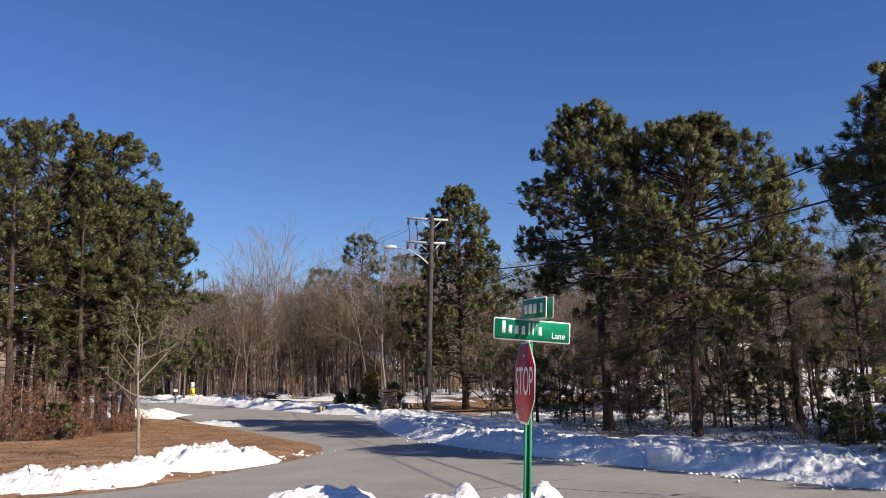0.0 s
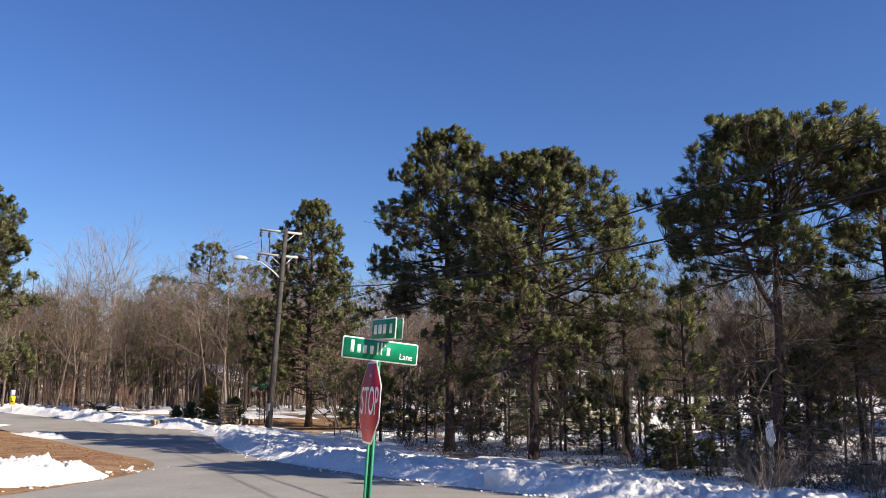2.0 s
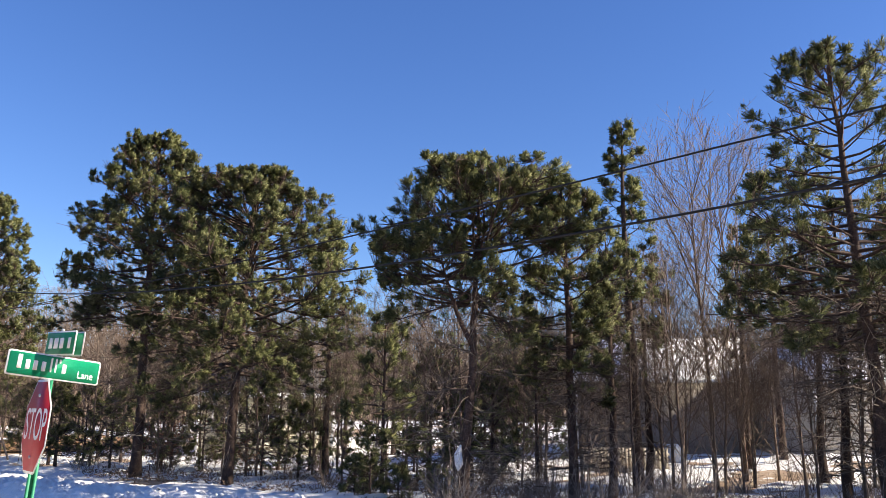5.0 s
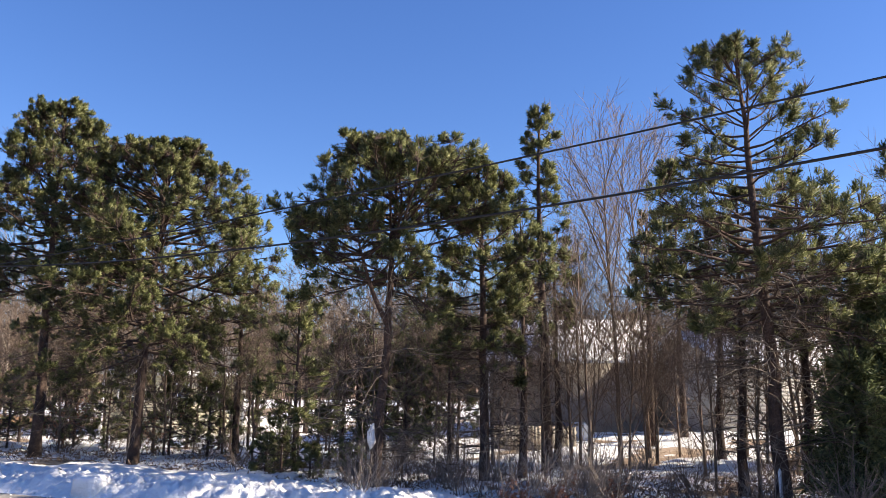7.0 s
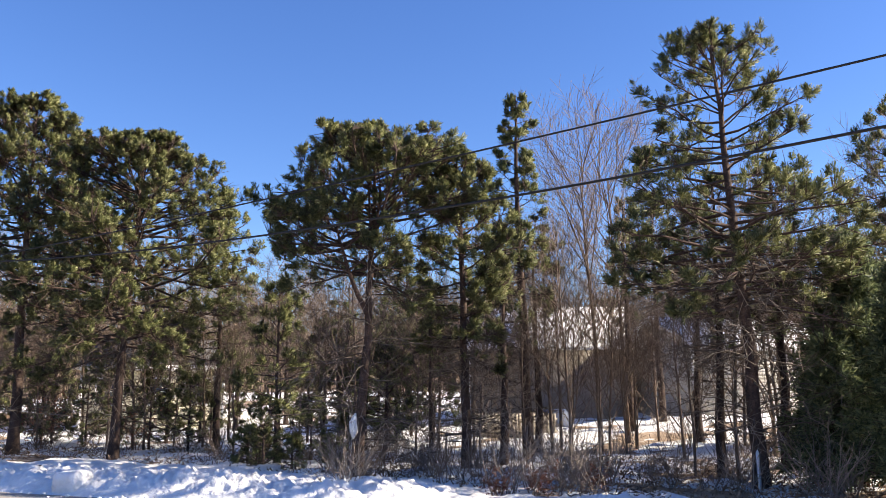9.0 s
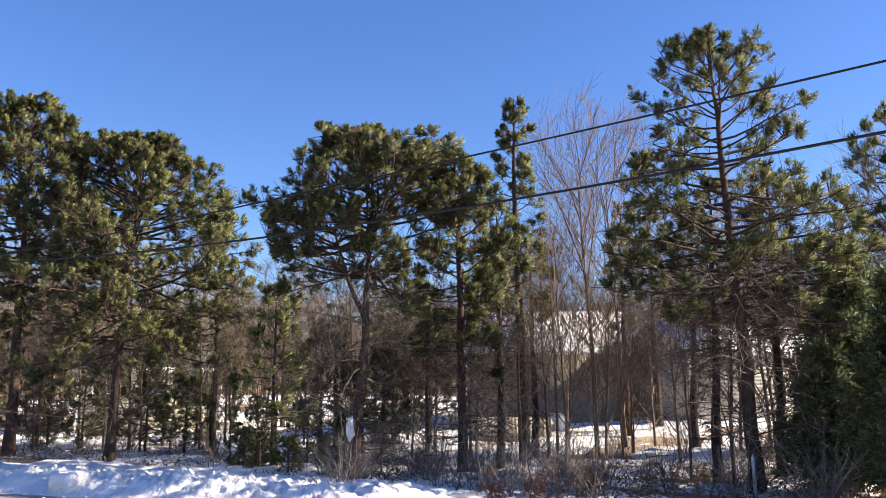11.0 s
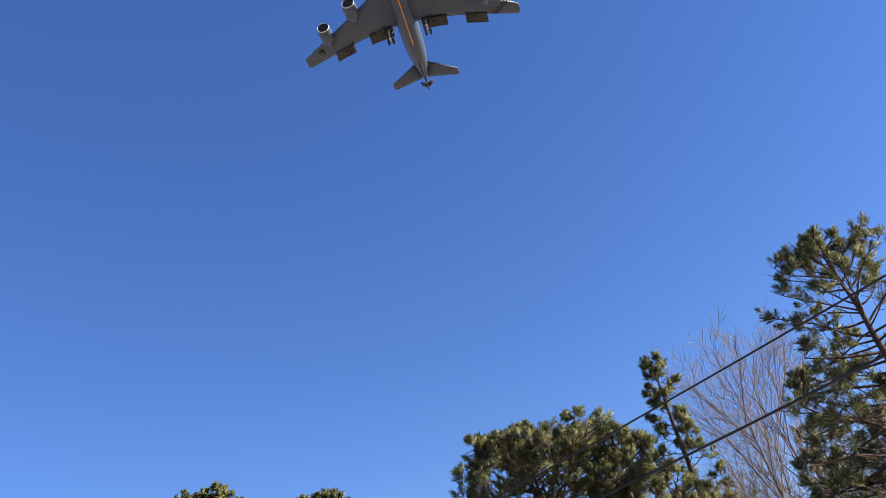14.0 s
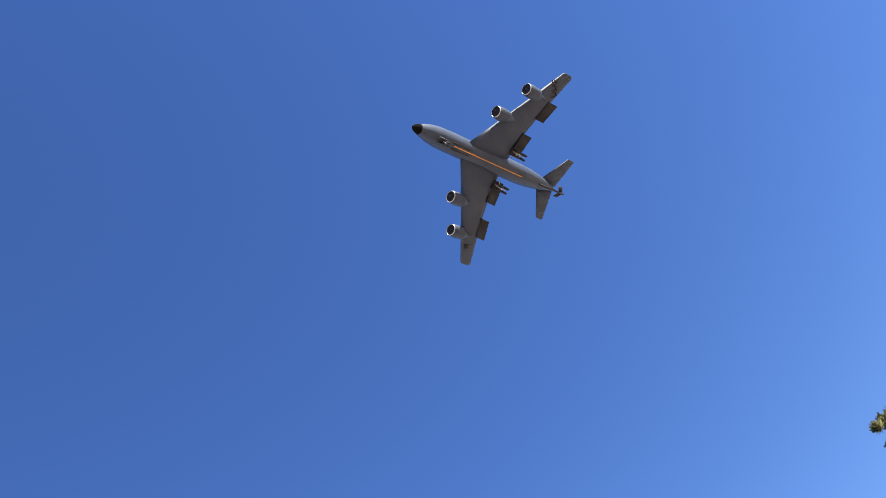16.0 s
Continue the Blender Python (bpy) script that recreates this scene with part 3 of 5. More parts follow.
    for i in range(dead):
        h = rng.uniform(0.10, max(0.16, lo + 0.10))
        a0 = np.array([np.interp(h, u, trunk[:, k]) for k in range(3)])
        az = rng.uniform(0, 6.283)
        L = rng.uniform(0.5, 1.0) * R * 0.8
        p, _ = bend(a0, (math.cos(az), math.sin(az), rng.uniform(-0.25, 0.3)), L, 5, rng, -0.1, 0.16)
        tube(bare_wood, p, np.linspace(0.016, 0.004, 6), 3, False)
        for q in range(6):
            f = rng.uniform(0.25, 1)
            p2, _ = bend(p[int(f * 4.99)], unit(p[-1] - p[0]) + rng.normal(0, 0.7, 3), L * rng.uniform(0.15, 0.5), 2, rng, 0, 0.2)
            tube(bare_wood, p2, [0.009, 0.007, 0.003], 3, False)
    return (wood.mesh("trunk", M_BARK, True), leaf.mesh("crown", mat or M_PINE), bare_wood.mesh("dead_branchwork", M_DEADWOOD))


def plant(name, meshes, spot, label, category, turn=0.0, size=1.0, group="", names=("trunk", "crown", "dead_branchwork"), tilt=(0, 0)):
    m = pose(*spot, tilt[0], tilt[1], turn) @ Matrix.Scale(size, 4)
    ob = thing(name, label, category, m, group)
    for nm, me in zip(names, meshes):
        part(nm, me, None, ob)
    return ob


CONE = (0.8, 1.0, 0.97, 0.95, 0.9, 0.8, 0.66, 0.52, 0.36, 0.12)
DOME = (0.8, 0.95, 1.0, 1.0, 0.96, 0.90, 0.82, 0.70, 0.50, 0.14)
FLAT = (0.6, 0.95, 1.05, 1.05, 1.02, 0.98, 0.90, 0.78, 0.58, 0.16)
OPEN = (1.0, 1.08, 1.12, 1.08, 0.98, 0.84, 0.72, 0.60, 0.44, 0.2)
THIN = (1.0, 0.95, 0.9, 0.85, 0.75, 0.68, 0.60, 0.48, 0.34, 0.15)
PINE_LABEL = "tall pitch pine with yellow-green needle tufts and scaly brown trunk"
pines = [
    # seed, place, height, crown foot, radius, profile, limbs, lean, fork, gap, dead
    (404, (6.4, 33.1), 13.65, 0.38, 4.1, CONE, 165, (-0.05, 0), None, 0.3, 64),
    (509, (8.35, 28.2), 11.0, 0.32, 4.9, DOME, 160, (0.5, 0.3), None, 0.28, 64),
    (3, (1.47, 52.5), 14.5, 0.10, 4.9, CONE, 185, (0.0, 0), None, 0.05, 20),
    (223, (10.65, 17.3), 8.7, 0.57, 3.4, FLAT, 84, (0.45, 0.1), (0.47, (-0.9, 0.3), 2.3), 0.32, 60),
    (5, (13.6, 16.9), 8.6, 0.36, 1.75, DOME, 74, (-0.25, 0), None, 0.1, 100),
    (6, (17.9, 19.2), 12.0, 0.30, 1.6, THIN, 64, (-0.2, 0), None, 0.2, 50),
    (309, (16.9, 10.9), 11.1, 0.38, 3.2, OPEN, 96, (-0.45, 0.2), None, 0.06, 110),
    (8, at(-25.6, 44)[:2], 15.8, 0.28, 4.8, DOME, 110, (0, 0), None, 0.03, 20),
    (9, at(-22.2, 45)[:2], 15.5, 0.28, 4.8, DOME, 110, (0.2, 0), None, 0.03, 20),
    (10, at(-20.9, 46)[:2], 12.6, 0.22, 4.9, CONE, 104, (1.5, 0), None, 0.03, 10),
]
for seed, (x, y), H, lo, R, prof, limbs, lean, fork, gap, dead in pines:
    dense = 1.3 if math.hypot(x, y) > 38 else 1.65
    loose = prof is OPEN          # long shoots with large brushes at their ends
    me = pine_tree(seed, H, lo, R, prof, limbs, lean=lean, r0=0.30 if x < -10 else None, fork=fork, density=1.7 if loose else dense * 1.7, gap=gap, dead=dead, blades=62,
                   tuft=0.145 if dense < 1.5 else 0.12, width=0.012 if dense < 1.5 else 0.0078 if math.hypot(x, y) < 24 else 0.0092, brush=0.15 if loose else 0.11)
    plant("pine_tree", me, (x, y, float(ground_z(x, y))), PINE_LABEL, "tree", group="roadside pines")

# further pines share a few lighter forms
lite = {k: pine_tree(100 + n, H, lo, R, prof, limbs, tuft=0.16, blades=34, width=0.0145, density=1.5, dead=dead, brush=0.15)
        for n, (k, H, lo, R, prof, limbs, dead) in enumerate([("dome", 12.0, 0.34, 2.8, DOME, 58, 24), ("cone", 12.0, 0.22, 2.6, CONE, 58, 18), ("thin", 9.5, 0.46, 1.2, THIN, 34, 50), ("slim", 8.0, 0.62, 1.4, DOME, 20, 70)])}
for k, az, dist, size, turn in [("dome", -29.3, 43, 1.15, 110), ("dome", -24.0, 51, 1.22, 200), ("cone", -27.5, 39.5, 1.05, 60), ("dome", -5.6, 80, 1.32, 75), ("cone", -20.4, 42, 0.78, 260), ("cone", -23.6, 41, 0.9, 20),
                                ("slim", 41.2, 24, 0.95, 50), ("thin", 58.8, 23.2, 0.90, 190), ("slim", 55.0, 22.6, 0.98, 120), ("dome", 66.4, 25.0, 0.84, 215), ("dome", 22.6, 33.5, 0.8, 10), ("slim", 36.4, 26, 0.6, 33),
                                ("thin", 49.6, 33.6, 1.0, 75), ("slim", 51.6, 36, 1.15, 265), ("cone", 63.0, 30, 0.66, 170), ("cone", 35.0, 40, 0.72, 30), 
                                ("dome", -33.5, 46, 1.2, 300), ("cone", 12.8, 47, 0.72, 80), ("cone", -1.2, 66, 0.72, 150), ("dome", -23.7, 48, 1.18, 15), ("cone", -20.6, 50, 1.05, 95), ("cone", -27.0, 47, 1.2, 45), ("cone", 23.8, 45, 0.72, 0), ("slim", 43.5, 29, 1.0, 15), ("slim", 53.8, 30, 1.05, 145), ("slim", 30.4, 33, 0.72, 10), ("slim", 33.8, 34, 0.75, 190), ("cone", 27.0, 47, 0.7, 40), ("dome", -8.6, 90, 1.15, 0), ("dome", -2.6, 84, 1.2, 60), ("dome", -15.4, 92, 0.95, 100), ("dome", -26.5, 56, 1.1, 30), ("cone", -23.0, 57, 1.0, 130), ("dome", -29.5, 54, 1.1, 75), ("cone", -31.5, 50, 1.0, 300), ("dome", -20.8, 55, 0.95, 220), ("dome", -16.8, 93, 0.95, 250), ("dome", -21.4, 43, 0.92, 160), ("dome", -13.2, 96, 0.9, 10), ("cone", -9.4, 78, 0.7, 60), ("dome", -2.9, 70, 0.8, 200), ("thin", -12.6, 79, 1.05, 30), ("cone", -15.0, 82, 0.85, 200), ("dome", -10.4, 88, 0.9, 140), ("thin", -7.4, 76, 1.0, 280), ("dome", -18.2, 90, 0.95, 60)]:
    plant("pine_tree", lite[k], at(az, dist), PINE_LABEL, "tree", turn, size, "roadside pines")


sap = [pine_tree(sd, H, 0.12, R, CONE, int(14 + H * 5), tuft=0.13, blades=54, width=0.009, r0=0.05, dead=16, density=1.45, brush=0.14, mat=mt) for sd, H, R, mt in ((41, 5.6, 1.3, M_PINE), (42, 3.2, 1.2, M_PINE), (43, 1.7, 0.9, M_PINE), (44, 4.0, 1.9, M_PINE), (45, 5.2, 1.6, M_PINE))]
for k, az, dist, size, turn in [(0, 26.4, 24.5, 1.0, 0), (1, 28.6, 26, 0.65, 80), (2, 24.6, 25, 0.75, 120), (2, 27.4, 23.6, 0.6, 200), (2, 25.6, 24.2, 0.7, 15), (1, 21.6, 36, 0.9, 140),
                                (1, 12.4, 38, 1.2, 220), (1, 6.2, 41, 1.15, 20), (1, 4.6, 46, 1.2, 260), (0, 31.0, 30, 0.6, 180), (3, 13.0, 37.5, 0.85, 20), (3, 14.9, 36.5, 0.72, 200), (3, 18.6, 33.5, 0.80, 75), (3, 20.9, 32.0, 0.72, 310), (3, 9.4, 39, 0.8, 120), (3, 16.8, 38, 0.9, 260), (3, 7.8, 40, 0.9, 45), (3, 25.4, 31, 0.55, 190), (4, 29.4, 31, 0.95, 200), (4, 34.2, 31.5, 0.9, 70), (4, 5.8, 43, 1.0, 0), (4, 19.6, 39, 1.1, 250), 
                                (2, 30.0, 24.5, 0.6, 310), (1, 33.5, 29, 1.2, 40), (2, -24.5, 37.5, 1.0, 60), (0, 37.0, 31, 0.9, 100), (0, -1.6, 56, 0.75, 40),
                                (0, 10.0, 43, 1.0, 20), (0, 33.0, 38, 1.0, 70), (0, 31.4, 34, 0.65, 250), (1, 32.2, 31, 1.1, 290), (0, 35.2, 36, 0.9, 15), (0, 23.4, 37, 0.9, 30), (0, 28.4, 36, 0.8, 110)]:
    plant("young_pine", sap[k], at(az, dist), "small dark green young pine in the undergrowth", "tree", turn, size, "young pines")


def cedar(seed, H, R, mat=None):
    """A dense evergreen with drooping sprays down to the ground."""
    rng = np.random.default_rng(seed)
    wood, leaf = Soup(), Soup()
    tube(wood, [(0, 0, -0.1), (0.03, 0, H * 0.5), (0, 0.02, H * 0.98)], [0.08, 0.05, 0.01], 7)
    cen, dirs, siz = [], [], []
    n = int(130 * H / 5)
    for i in range(n):
        c = (i + rng.random()) / n
        az = i * 2.39996 + rng.normal(0, 0.3)
        L = R * (1 - c) ** 0.6 * rng.uniform(0.6, 1.15) + 0.1
        d = np.array([math.cos(az), math.sin(az), 0.35])
        p, _ = bend((0, 0, H * (0.04 + 0.94 * c)), d, L, 5, rng, -0.25, 0.10)
        tube(wood, p, np.linspace(0.014, 0.004, 6), 3, False)
        for q in range(int(6 + 9 * L)):
            f = rng.uniform(0.2, 1.0)
            cen.append(p[int(f * 4.99)] + rng.normal(0, 0.10, 3))
            dirs.append(d + rng.normal(0, 0.5, 3) + np.array([0, 0, -0.1]))
            siz.append(rng.uniform(0.16, 0.30))
    needles(leaf, rng, cen, dirs, siz, 14, 0.02, 0.6)
    return (wood.mesh("trunk", M_BARK, True), leaf.mesh("crown", mat or M_CEDAR))


ced = [cedar(61, 5.8, 2.0), cedar(62, 3.6, 1.3)]
for k, az, dist, size, turn in [(0, 65.8, 19.4, 0.82, 0), (0, 68.0, 18.6, 0.85, 120), (0, 61.8, 30, 0.85, 200), (0, 63.0, 21.5, 1.0, 60), (1, 61.4, 20.4, 0.9, 250)]:
    plant("cedar_tree", ced[k], at(az, dist), "dense dark green cedar with feathery sprays", "tree", turn, size, "cedars")
plant("golden_shrub", cedar(64, 2.3, 0.85, M_GOLDEN), at(-5.15, 58.5), "conical golden-brown evergreen shrub by an entrance", "shrub", 30)
shrub_round = cedar(63, 1.6, 1.0)
for az, dist, size in [(-6.3, 60, 0.7), (-7.2, 60.5, 0.55), (-3.6, 60, 0.9), (-18.6, 88, 0.8), (-19.6, 88, 0.9)]:
    plant("evergreen_shrub", shrub_round, at(az, dist), "clipped green evergreen shrub by an entrance", "shrub", az * 40, size, "entrance shrubs")


def bare_tree(seed, H, spread=0.5, levels=4, r0=0.11, mat=M_TWIG, first=0.3, kids=(7, 6, 5), thin=0.006, reach=0.52):
    """A leafless tree: limbs fork into ever finer twigs."""
    rng = np.random.default_rng(seed)
    trunk, twigs = Soup(), Soup()

    def grow(p0, d, L, r, lev):
        n = 7 if lev == 0 else 4 if lev == 1 else 2 if lev == 2 else 1
        p, _ = bend(p0, d, L, n, rng, 0.22 if lev else 0.1, 0.05 + 0.06 * lev)
        tube(trunk if lev < 2 else twigs, p, np.linspace(r, max(thin * 0.6, r * (0.25 if lev == 0 else 0.35)), n + 1), 8 if lev == 0 else 5 if lev == 1 else 3, lev == 0)
        if lev >= levels - 1:
            return
        k = kids[lev]
        for i in range(k):
            f = (first if lev == 0 else 0.25) + (1 - (first if lev == 0 else 0.25)) * (i + rng.random()) / k
            b = p[0] + 0
            kk = f * n
            b = p[int(min(kk, n - 0.01))] + (p[int(min(kk, n - 0.01)) + 1] - p[int(min(kk, n - 0.01))]) * (kk - int(min(kk, n - 0.01)))
            dd = unit(p[min(n, int(kk) + 1)] - p[max(0, min(n, int(kk) + 1) - 1)])
            az = i * 2.4 + rng.normal(0, 0.5)
            side = unit(np.cross(dd, [math.cos(az), math.sin(az), 0.2]))
            ang = spread * rng.uniform(0.7, 1.3)
            grow(b, dd * math.cos(ang) + side * math.sin(ang), L * (reach if lev == 0 else 0.5) * (1.15 - 0.45 * f) * rng.uniform(0.8, 1.2), max(thin, r * 0.42 * (1.1 - 0.5 * f)), lev + 1)

    grow(np.array([0, 0, -0.1]), np.array([rng.normal(0, 0.03), rng.normal(0, 0.03), 1.0]), H * 0.93, r0, 0)
    return (trunk.mesh("trunk", mat, True), twigs.mesh("branchwork", mat))


BN = ("trunk", "branchwork")
bare = [bare_tree(71, 13, 0.55, 4, 0.12, M_TWIG_PALE, 0.32, (12, 8, 6), 0.010), bare_tree(72, 12, 0.68, 4, 0.11, M_TWIG, 0.35, (12, 7, 5), 0.014), bare_tree(73, 11, 0.72, 4, 0.10, M_TWIG, 0.22, (12, 7, 5), 0.014),
        bare_tree(74, 9.3, 0.6, 4, 0.075, M_TWIG, 0.36, (18, 9, 7), 0.006, 0.44), bare_tree(75, 7.0, 0.7, 4, 0.06, M_TWIG, 0.15, (14, 8, 6), 0.007)]
far_bare = [bare_tree(76, 13, 0.85, 4, 0.13, M_TWIG_PALE, 0.35, (13, 9, 6), 0.012), bare_tree(77, 12, 0.95, 4, 0.12, M_TWIG, 0.38, (13, 9, 6), 0.013), bare_tree(78, 11, 0.9, 4, 0.12, M_TWIG, 0.25, (13, 9, 6), 0.013)]
rng = np.random.default_rng(5)
BARE_LABEL = "leafless grey-brown tree with fine upright twigs"
for az, dist, size, k in [(-11.4, 80, 1.0, 0), (47.6, 29, 1.12, 3), (49.4, 31, 1.1, 3), (45.0, 27, 0.7, 3), (67.5, 24, 0.82, 3), (-13.0, 83, 0.95, 0), (8.6, 44, 0.7, 2), (70.5, 26, 0.85, 3)]:
    plant("bare_tree", bare[k], at(az, dist), BARE_LABEL, "tree", az * 17, size, "bare trees", BN)
for i in range(22):
    plant("bare_tree", far_bare[i % 3], at(-9.5 + 12 * (i + rng.random()) / 22, rng.uniform(68, 92)), BARE_LABEL, "tree", rng.uniform(0, 360), rng.uniform(0.8, 1.0), "bare trees", BN)
for i in range(84):
    az = -20 + 92 * ((i + rng.random()) / 84) ** 1.25
    dist = rng.uniform(80, 93) if -8.2 < az < -3.8 else rng.uniform(72, 100) if az < 2 else rng.uniform(56, 88)
    plant("bare_tree", far_bare[int(rng.integers(0, 3))], at(az, dist), BARE_LABEL, "tree", rng.uniform(0, 360), (rng.uniform(0.66, 0.9) if az < 2 else rng.uniform(0.6, 0.85)), "bare trees", BN)
for i in range(57):
    az = 3 + 27 * (i + rng.random()) / 20 if i < 20 else 30 + 41 * (i - 20 + rng.random()) / 30 if i < 50 else 36 + 24 * (i - 50 + rng.random()) / 7
    near_d = float(np.interp(az, [4, 10, 16, 25, 32, 45, 60, 70], [40, 36, 32, 27, 24, 23, 22, 21]))
    plant("bare_tree", bare[4], at(az, near_d + 9 * rng.random()), "thin leafless understorey tree with tangled twigs", "tree", rng.uniform(0, 360), rng.uniform(0.6, 1.05), "understorey trees", BN)
# the woods beyond, too far to count
s = Soup()
for i in range(2400):
    az = rng.uniform(-26, 78)
    dist = rng.uniform(90, 125) if i % 2 else rng.uniform(125, 190)
    x, y, z = at(az, dist)
    h = rng.uniform(8.0, 13.5)
    p, _ = bend((x, y, z - 0.2), (rng.normal(0, 0.06), rng.normal(0, 0.06), 1), h, 4, rng, 0, 0.05)
    tube(s, p, np.linspace(0.10, 0.03, 5), 3, False)
    for k in range(22):
        f = rng.uniform(0.25, 1)
        a = rng.uniform(0, 6.283)
        q, _ = bend(p[int(f * 3.99)], (math.cos(a), math.sin(a), rng.uniform(0.1, 0.9)), h * rng.uniform(0.10, 0.28), 1, rng, 0.1, 0.2)
        tube(s, q, [0.04, 0.02], 3, False)
tagged(part("far_woods", s, M_TWIG), "grey-brown leafless woods in the distance", "woods", kind="stuff")

# small leafless tree on the verge
verge_tree = bare_tree(83, 4.3, 1.0, 4, 0.065, M_TWIG_PALE, 0.40, (9, 5, 4), 0.008, 0.42)
x, y, _ = at(-19.93, 25.0)
plant("young_bare_tree", verge_tree, (x, y, 0.12), "young leafless tree with pale bark on the verge", "tree", 40, 0.92, "", BN)


def twig_shrub(seed, H, stems, mat=M_TWIG, leaves=0):
    rng = np.random.default_rng(seed)
    tw, lf = Soup(), Soup()
    cen = []
    for i in range(stems):
        az = rng.uniform(0, 6.283)
        p, _ = bend((rng.normal(0, 0.25), rng.normal(0, 0.25), -0.05), (math.cos(az) * 0.5, math.sin(az) * 0.5, 1), H * rng.uniform(0.5, 1.05), 5, rng, 0.0, 0.12)
        tube(tw, p, np.linspace(0.014, 0.005, 6), 3, False)
        for q in range(5):
            f = rng.uniform(0.3, 1)
            p2, _ = bend(p[int(f * 4.99)], unit(p[-1] - p[0]) + rng.normal(0, 0.7, 3), H * rng.uniform(0.15, 0.4), 3, rng, 0.1, 0.2)
            tube(tw, p2, [0.007, 0.006, 0.004, 0.003], 3, False)
            for r in range(1):
                p3, _ = bend(p2[rng.integers(1, 4)], p2[-1] - p2[0] + rng.normal(0, 0.25, 3), H * rng.uniform(0.08, 0.2), 2, rng, 0.1, 0.2)
                tube(tw, p3, [0.005, 0.004, 0.003], 3, False)
            cen += list(p2[1:])
    out = [tw.mesh("branchwork", mat)]
    if leaves:
        cen = np.array(cen)
        c = cen[rng.integers(0, len(cen), leaves)] + rng.normal(0, 0.06, (leaves, 3))
        needles(lf, rng, c, rng.normal(0, 1, (leaves, 3)), np.full(leaves, 0.11), 3, 0.035, 1.0)
        out.append(lf.mesh("foliage", M_OAKLEAF))
    return out


# the last two shrubs: sunlight on brown stems is put into a paler colour
shrubs = [twig_shrub(91, 1.7, 8), twig_shrub(92, 2.4, 8), twig_shrub(93, 1.2, 9, M_TWIG_PALE), twig_shrub(94, 2.1, 11, M_TWIG_PALE)]
oak = [twig_shrub(95, 1.8, 16, M_TWIG, 420), twig_shrub(96, 3.0, 14, M_TWIG, 260)]
rng = np.random.default_rng(8)
for i in range(96):
    az = rng.uniform(4, 69)
    base = np.interp(az, [4, 10, 16, 25, 32, 45, 60, 70], [38, 34, 29.5, 24.5, 20.5, 19.0, 18.6, 18])
    dist = base + 0.6 + 16 * rng.random() ** 1.5
    plant("bare_shrub", shrubs[int(rng.integers(0, 3))], at(az, dist), "tangled leafless brown shrub in the snow", "shrub", rng.uniform(0, 360), rng.uniform(0.55, 1.05), "undergrowth", ("branchwork",))
for i in range(34):
    az = rng.uniform(29, 63)
    plant("bare_shrub", shrubs[(0, 3, 3, 3)[i % 4]], at(az, rng.uniform(17.6, 23.5)), "tangled leafless brown shrub in the snow", "shrub", rng.uniform(0, 360), rng.uniform(0.5, 0.95), "undergrowth", ("branchwork",))
for az, dist, size in [(41.5, 18.0, 1.0), (43.2, 18.6, 1.0), (39.6, 19.4, 0.8), (45.5, 18.8, 0.9), (36.8, 21, 1.0), (56.2, 18.8, 0.8), (61.0, 18.0, 0.7)]:
    plant("bare_shrub", shrubs[3], at(az, dist), "leafless shrub with sunlight put into its pale stem colour", "shrub", az * 31, size, "undergrowth", ("branchwork",))
for az, dist, size, k in [(-25.9, 37.5, 0.8, 0), (-24.4, 38.0, 1.15, 0), (-23.2, 38.6, 0.7, 0), (-27.6, 38, 0.9, 1), (-25.4, 39.0, 1.0, 1), (-22.5, 40, 0.8, 1), (-28.5, 38, 0.9, 1), (-20.5, 42, 0.8, 0), (43.5, 18.3, 0.38, 0),
                          (47.0, 18.9, 0.4, 0), (12.3, 36, 0.8, 1), (17.5, 32, 0.6, 1), (-10.2, 72, 0.8, 1), (-13.9, 74, 0.9, 1), (40.8, 17.6, 0.35, 0), (-21.2, 40.5, 0.7, 0)]:
    plant("oak_shrub", oak[k], at(az, dist), "shrub with withered red-brown oak leaves", "shrub", az * 23, size, "oak shrubs", ("branchwork", "foliage"))
rng = np.random.default_rng(9)
for i in range(16):
    az = rng.uniform(-18, 2)
    plant("bare_shrub", shrubs[int(rng.integers(0, 3))], at(az, rng.uniform(72, 84)), "tangled leafless brown shrub at the wood edge", "shrub", rng.uniform(0, 360), rng.uniform(1.0, 1.7), "undergrowth", ("branchwork",))
for i in range(16):
    az = rng.uniform(-30, -20)
    plant("bare_shrub", shrubs[int(rng.integers(0, 3))], at(az, rng.uniform(38, 46)), "tangled leafless brown shrub under the pines", "shrub", rng.uniform(0, 360), rng.uniform(0.8, 1.2), "undergrowth", ("branchwork",))

# loose leaves on the verge and woodland floor, and crumbs of snow, beyond counting
rng = np.random.default_rng(14)
s = Soup()
p = np.c_[rng.uniform(-16, -4, 4500), rng.uniform(16, 44, 4500)]
keep = (rim_distance(p[:, 0], p[:, 1]) > 0.15) & (p[:, 0] < np.interp(p[:, 1], [16, 19, 23, 26, 29, 33, 41, 50], [-8, -6.2, -4.6, -4.1, -4.7, -6.9, -10.5, -15.4]) - 0.1) & (p[:, 1] > np.interp(p[:, 0], [-16, -12, -7], [16.2, 16.2, 17.6]))
p = p[keep]
c = np.c_[p, island_z(p[:, 0], p[:, 1]) + 0.015]
needles(s, rng, c, rng.normal(0, 1, (len(c), 3)) * np.array([1, 1, 0.35]), rng.uniform(0.04, 0.10, len(c)), 2, 0.016, 0.5)
tagged(part("leaf_scatter", s, M_OAKLEAF), "loose withered leaves on dormant grass", "leaves", kind="stuff")
s = Soup()
n = 7000
az, dd = np.radians(rng.uniform(8, 66, n)), rng.uniform(0, 1, n)
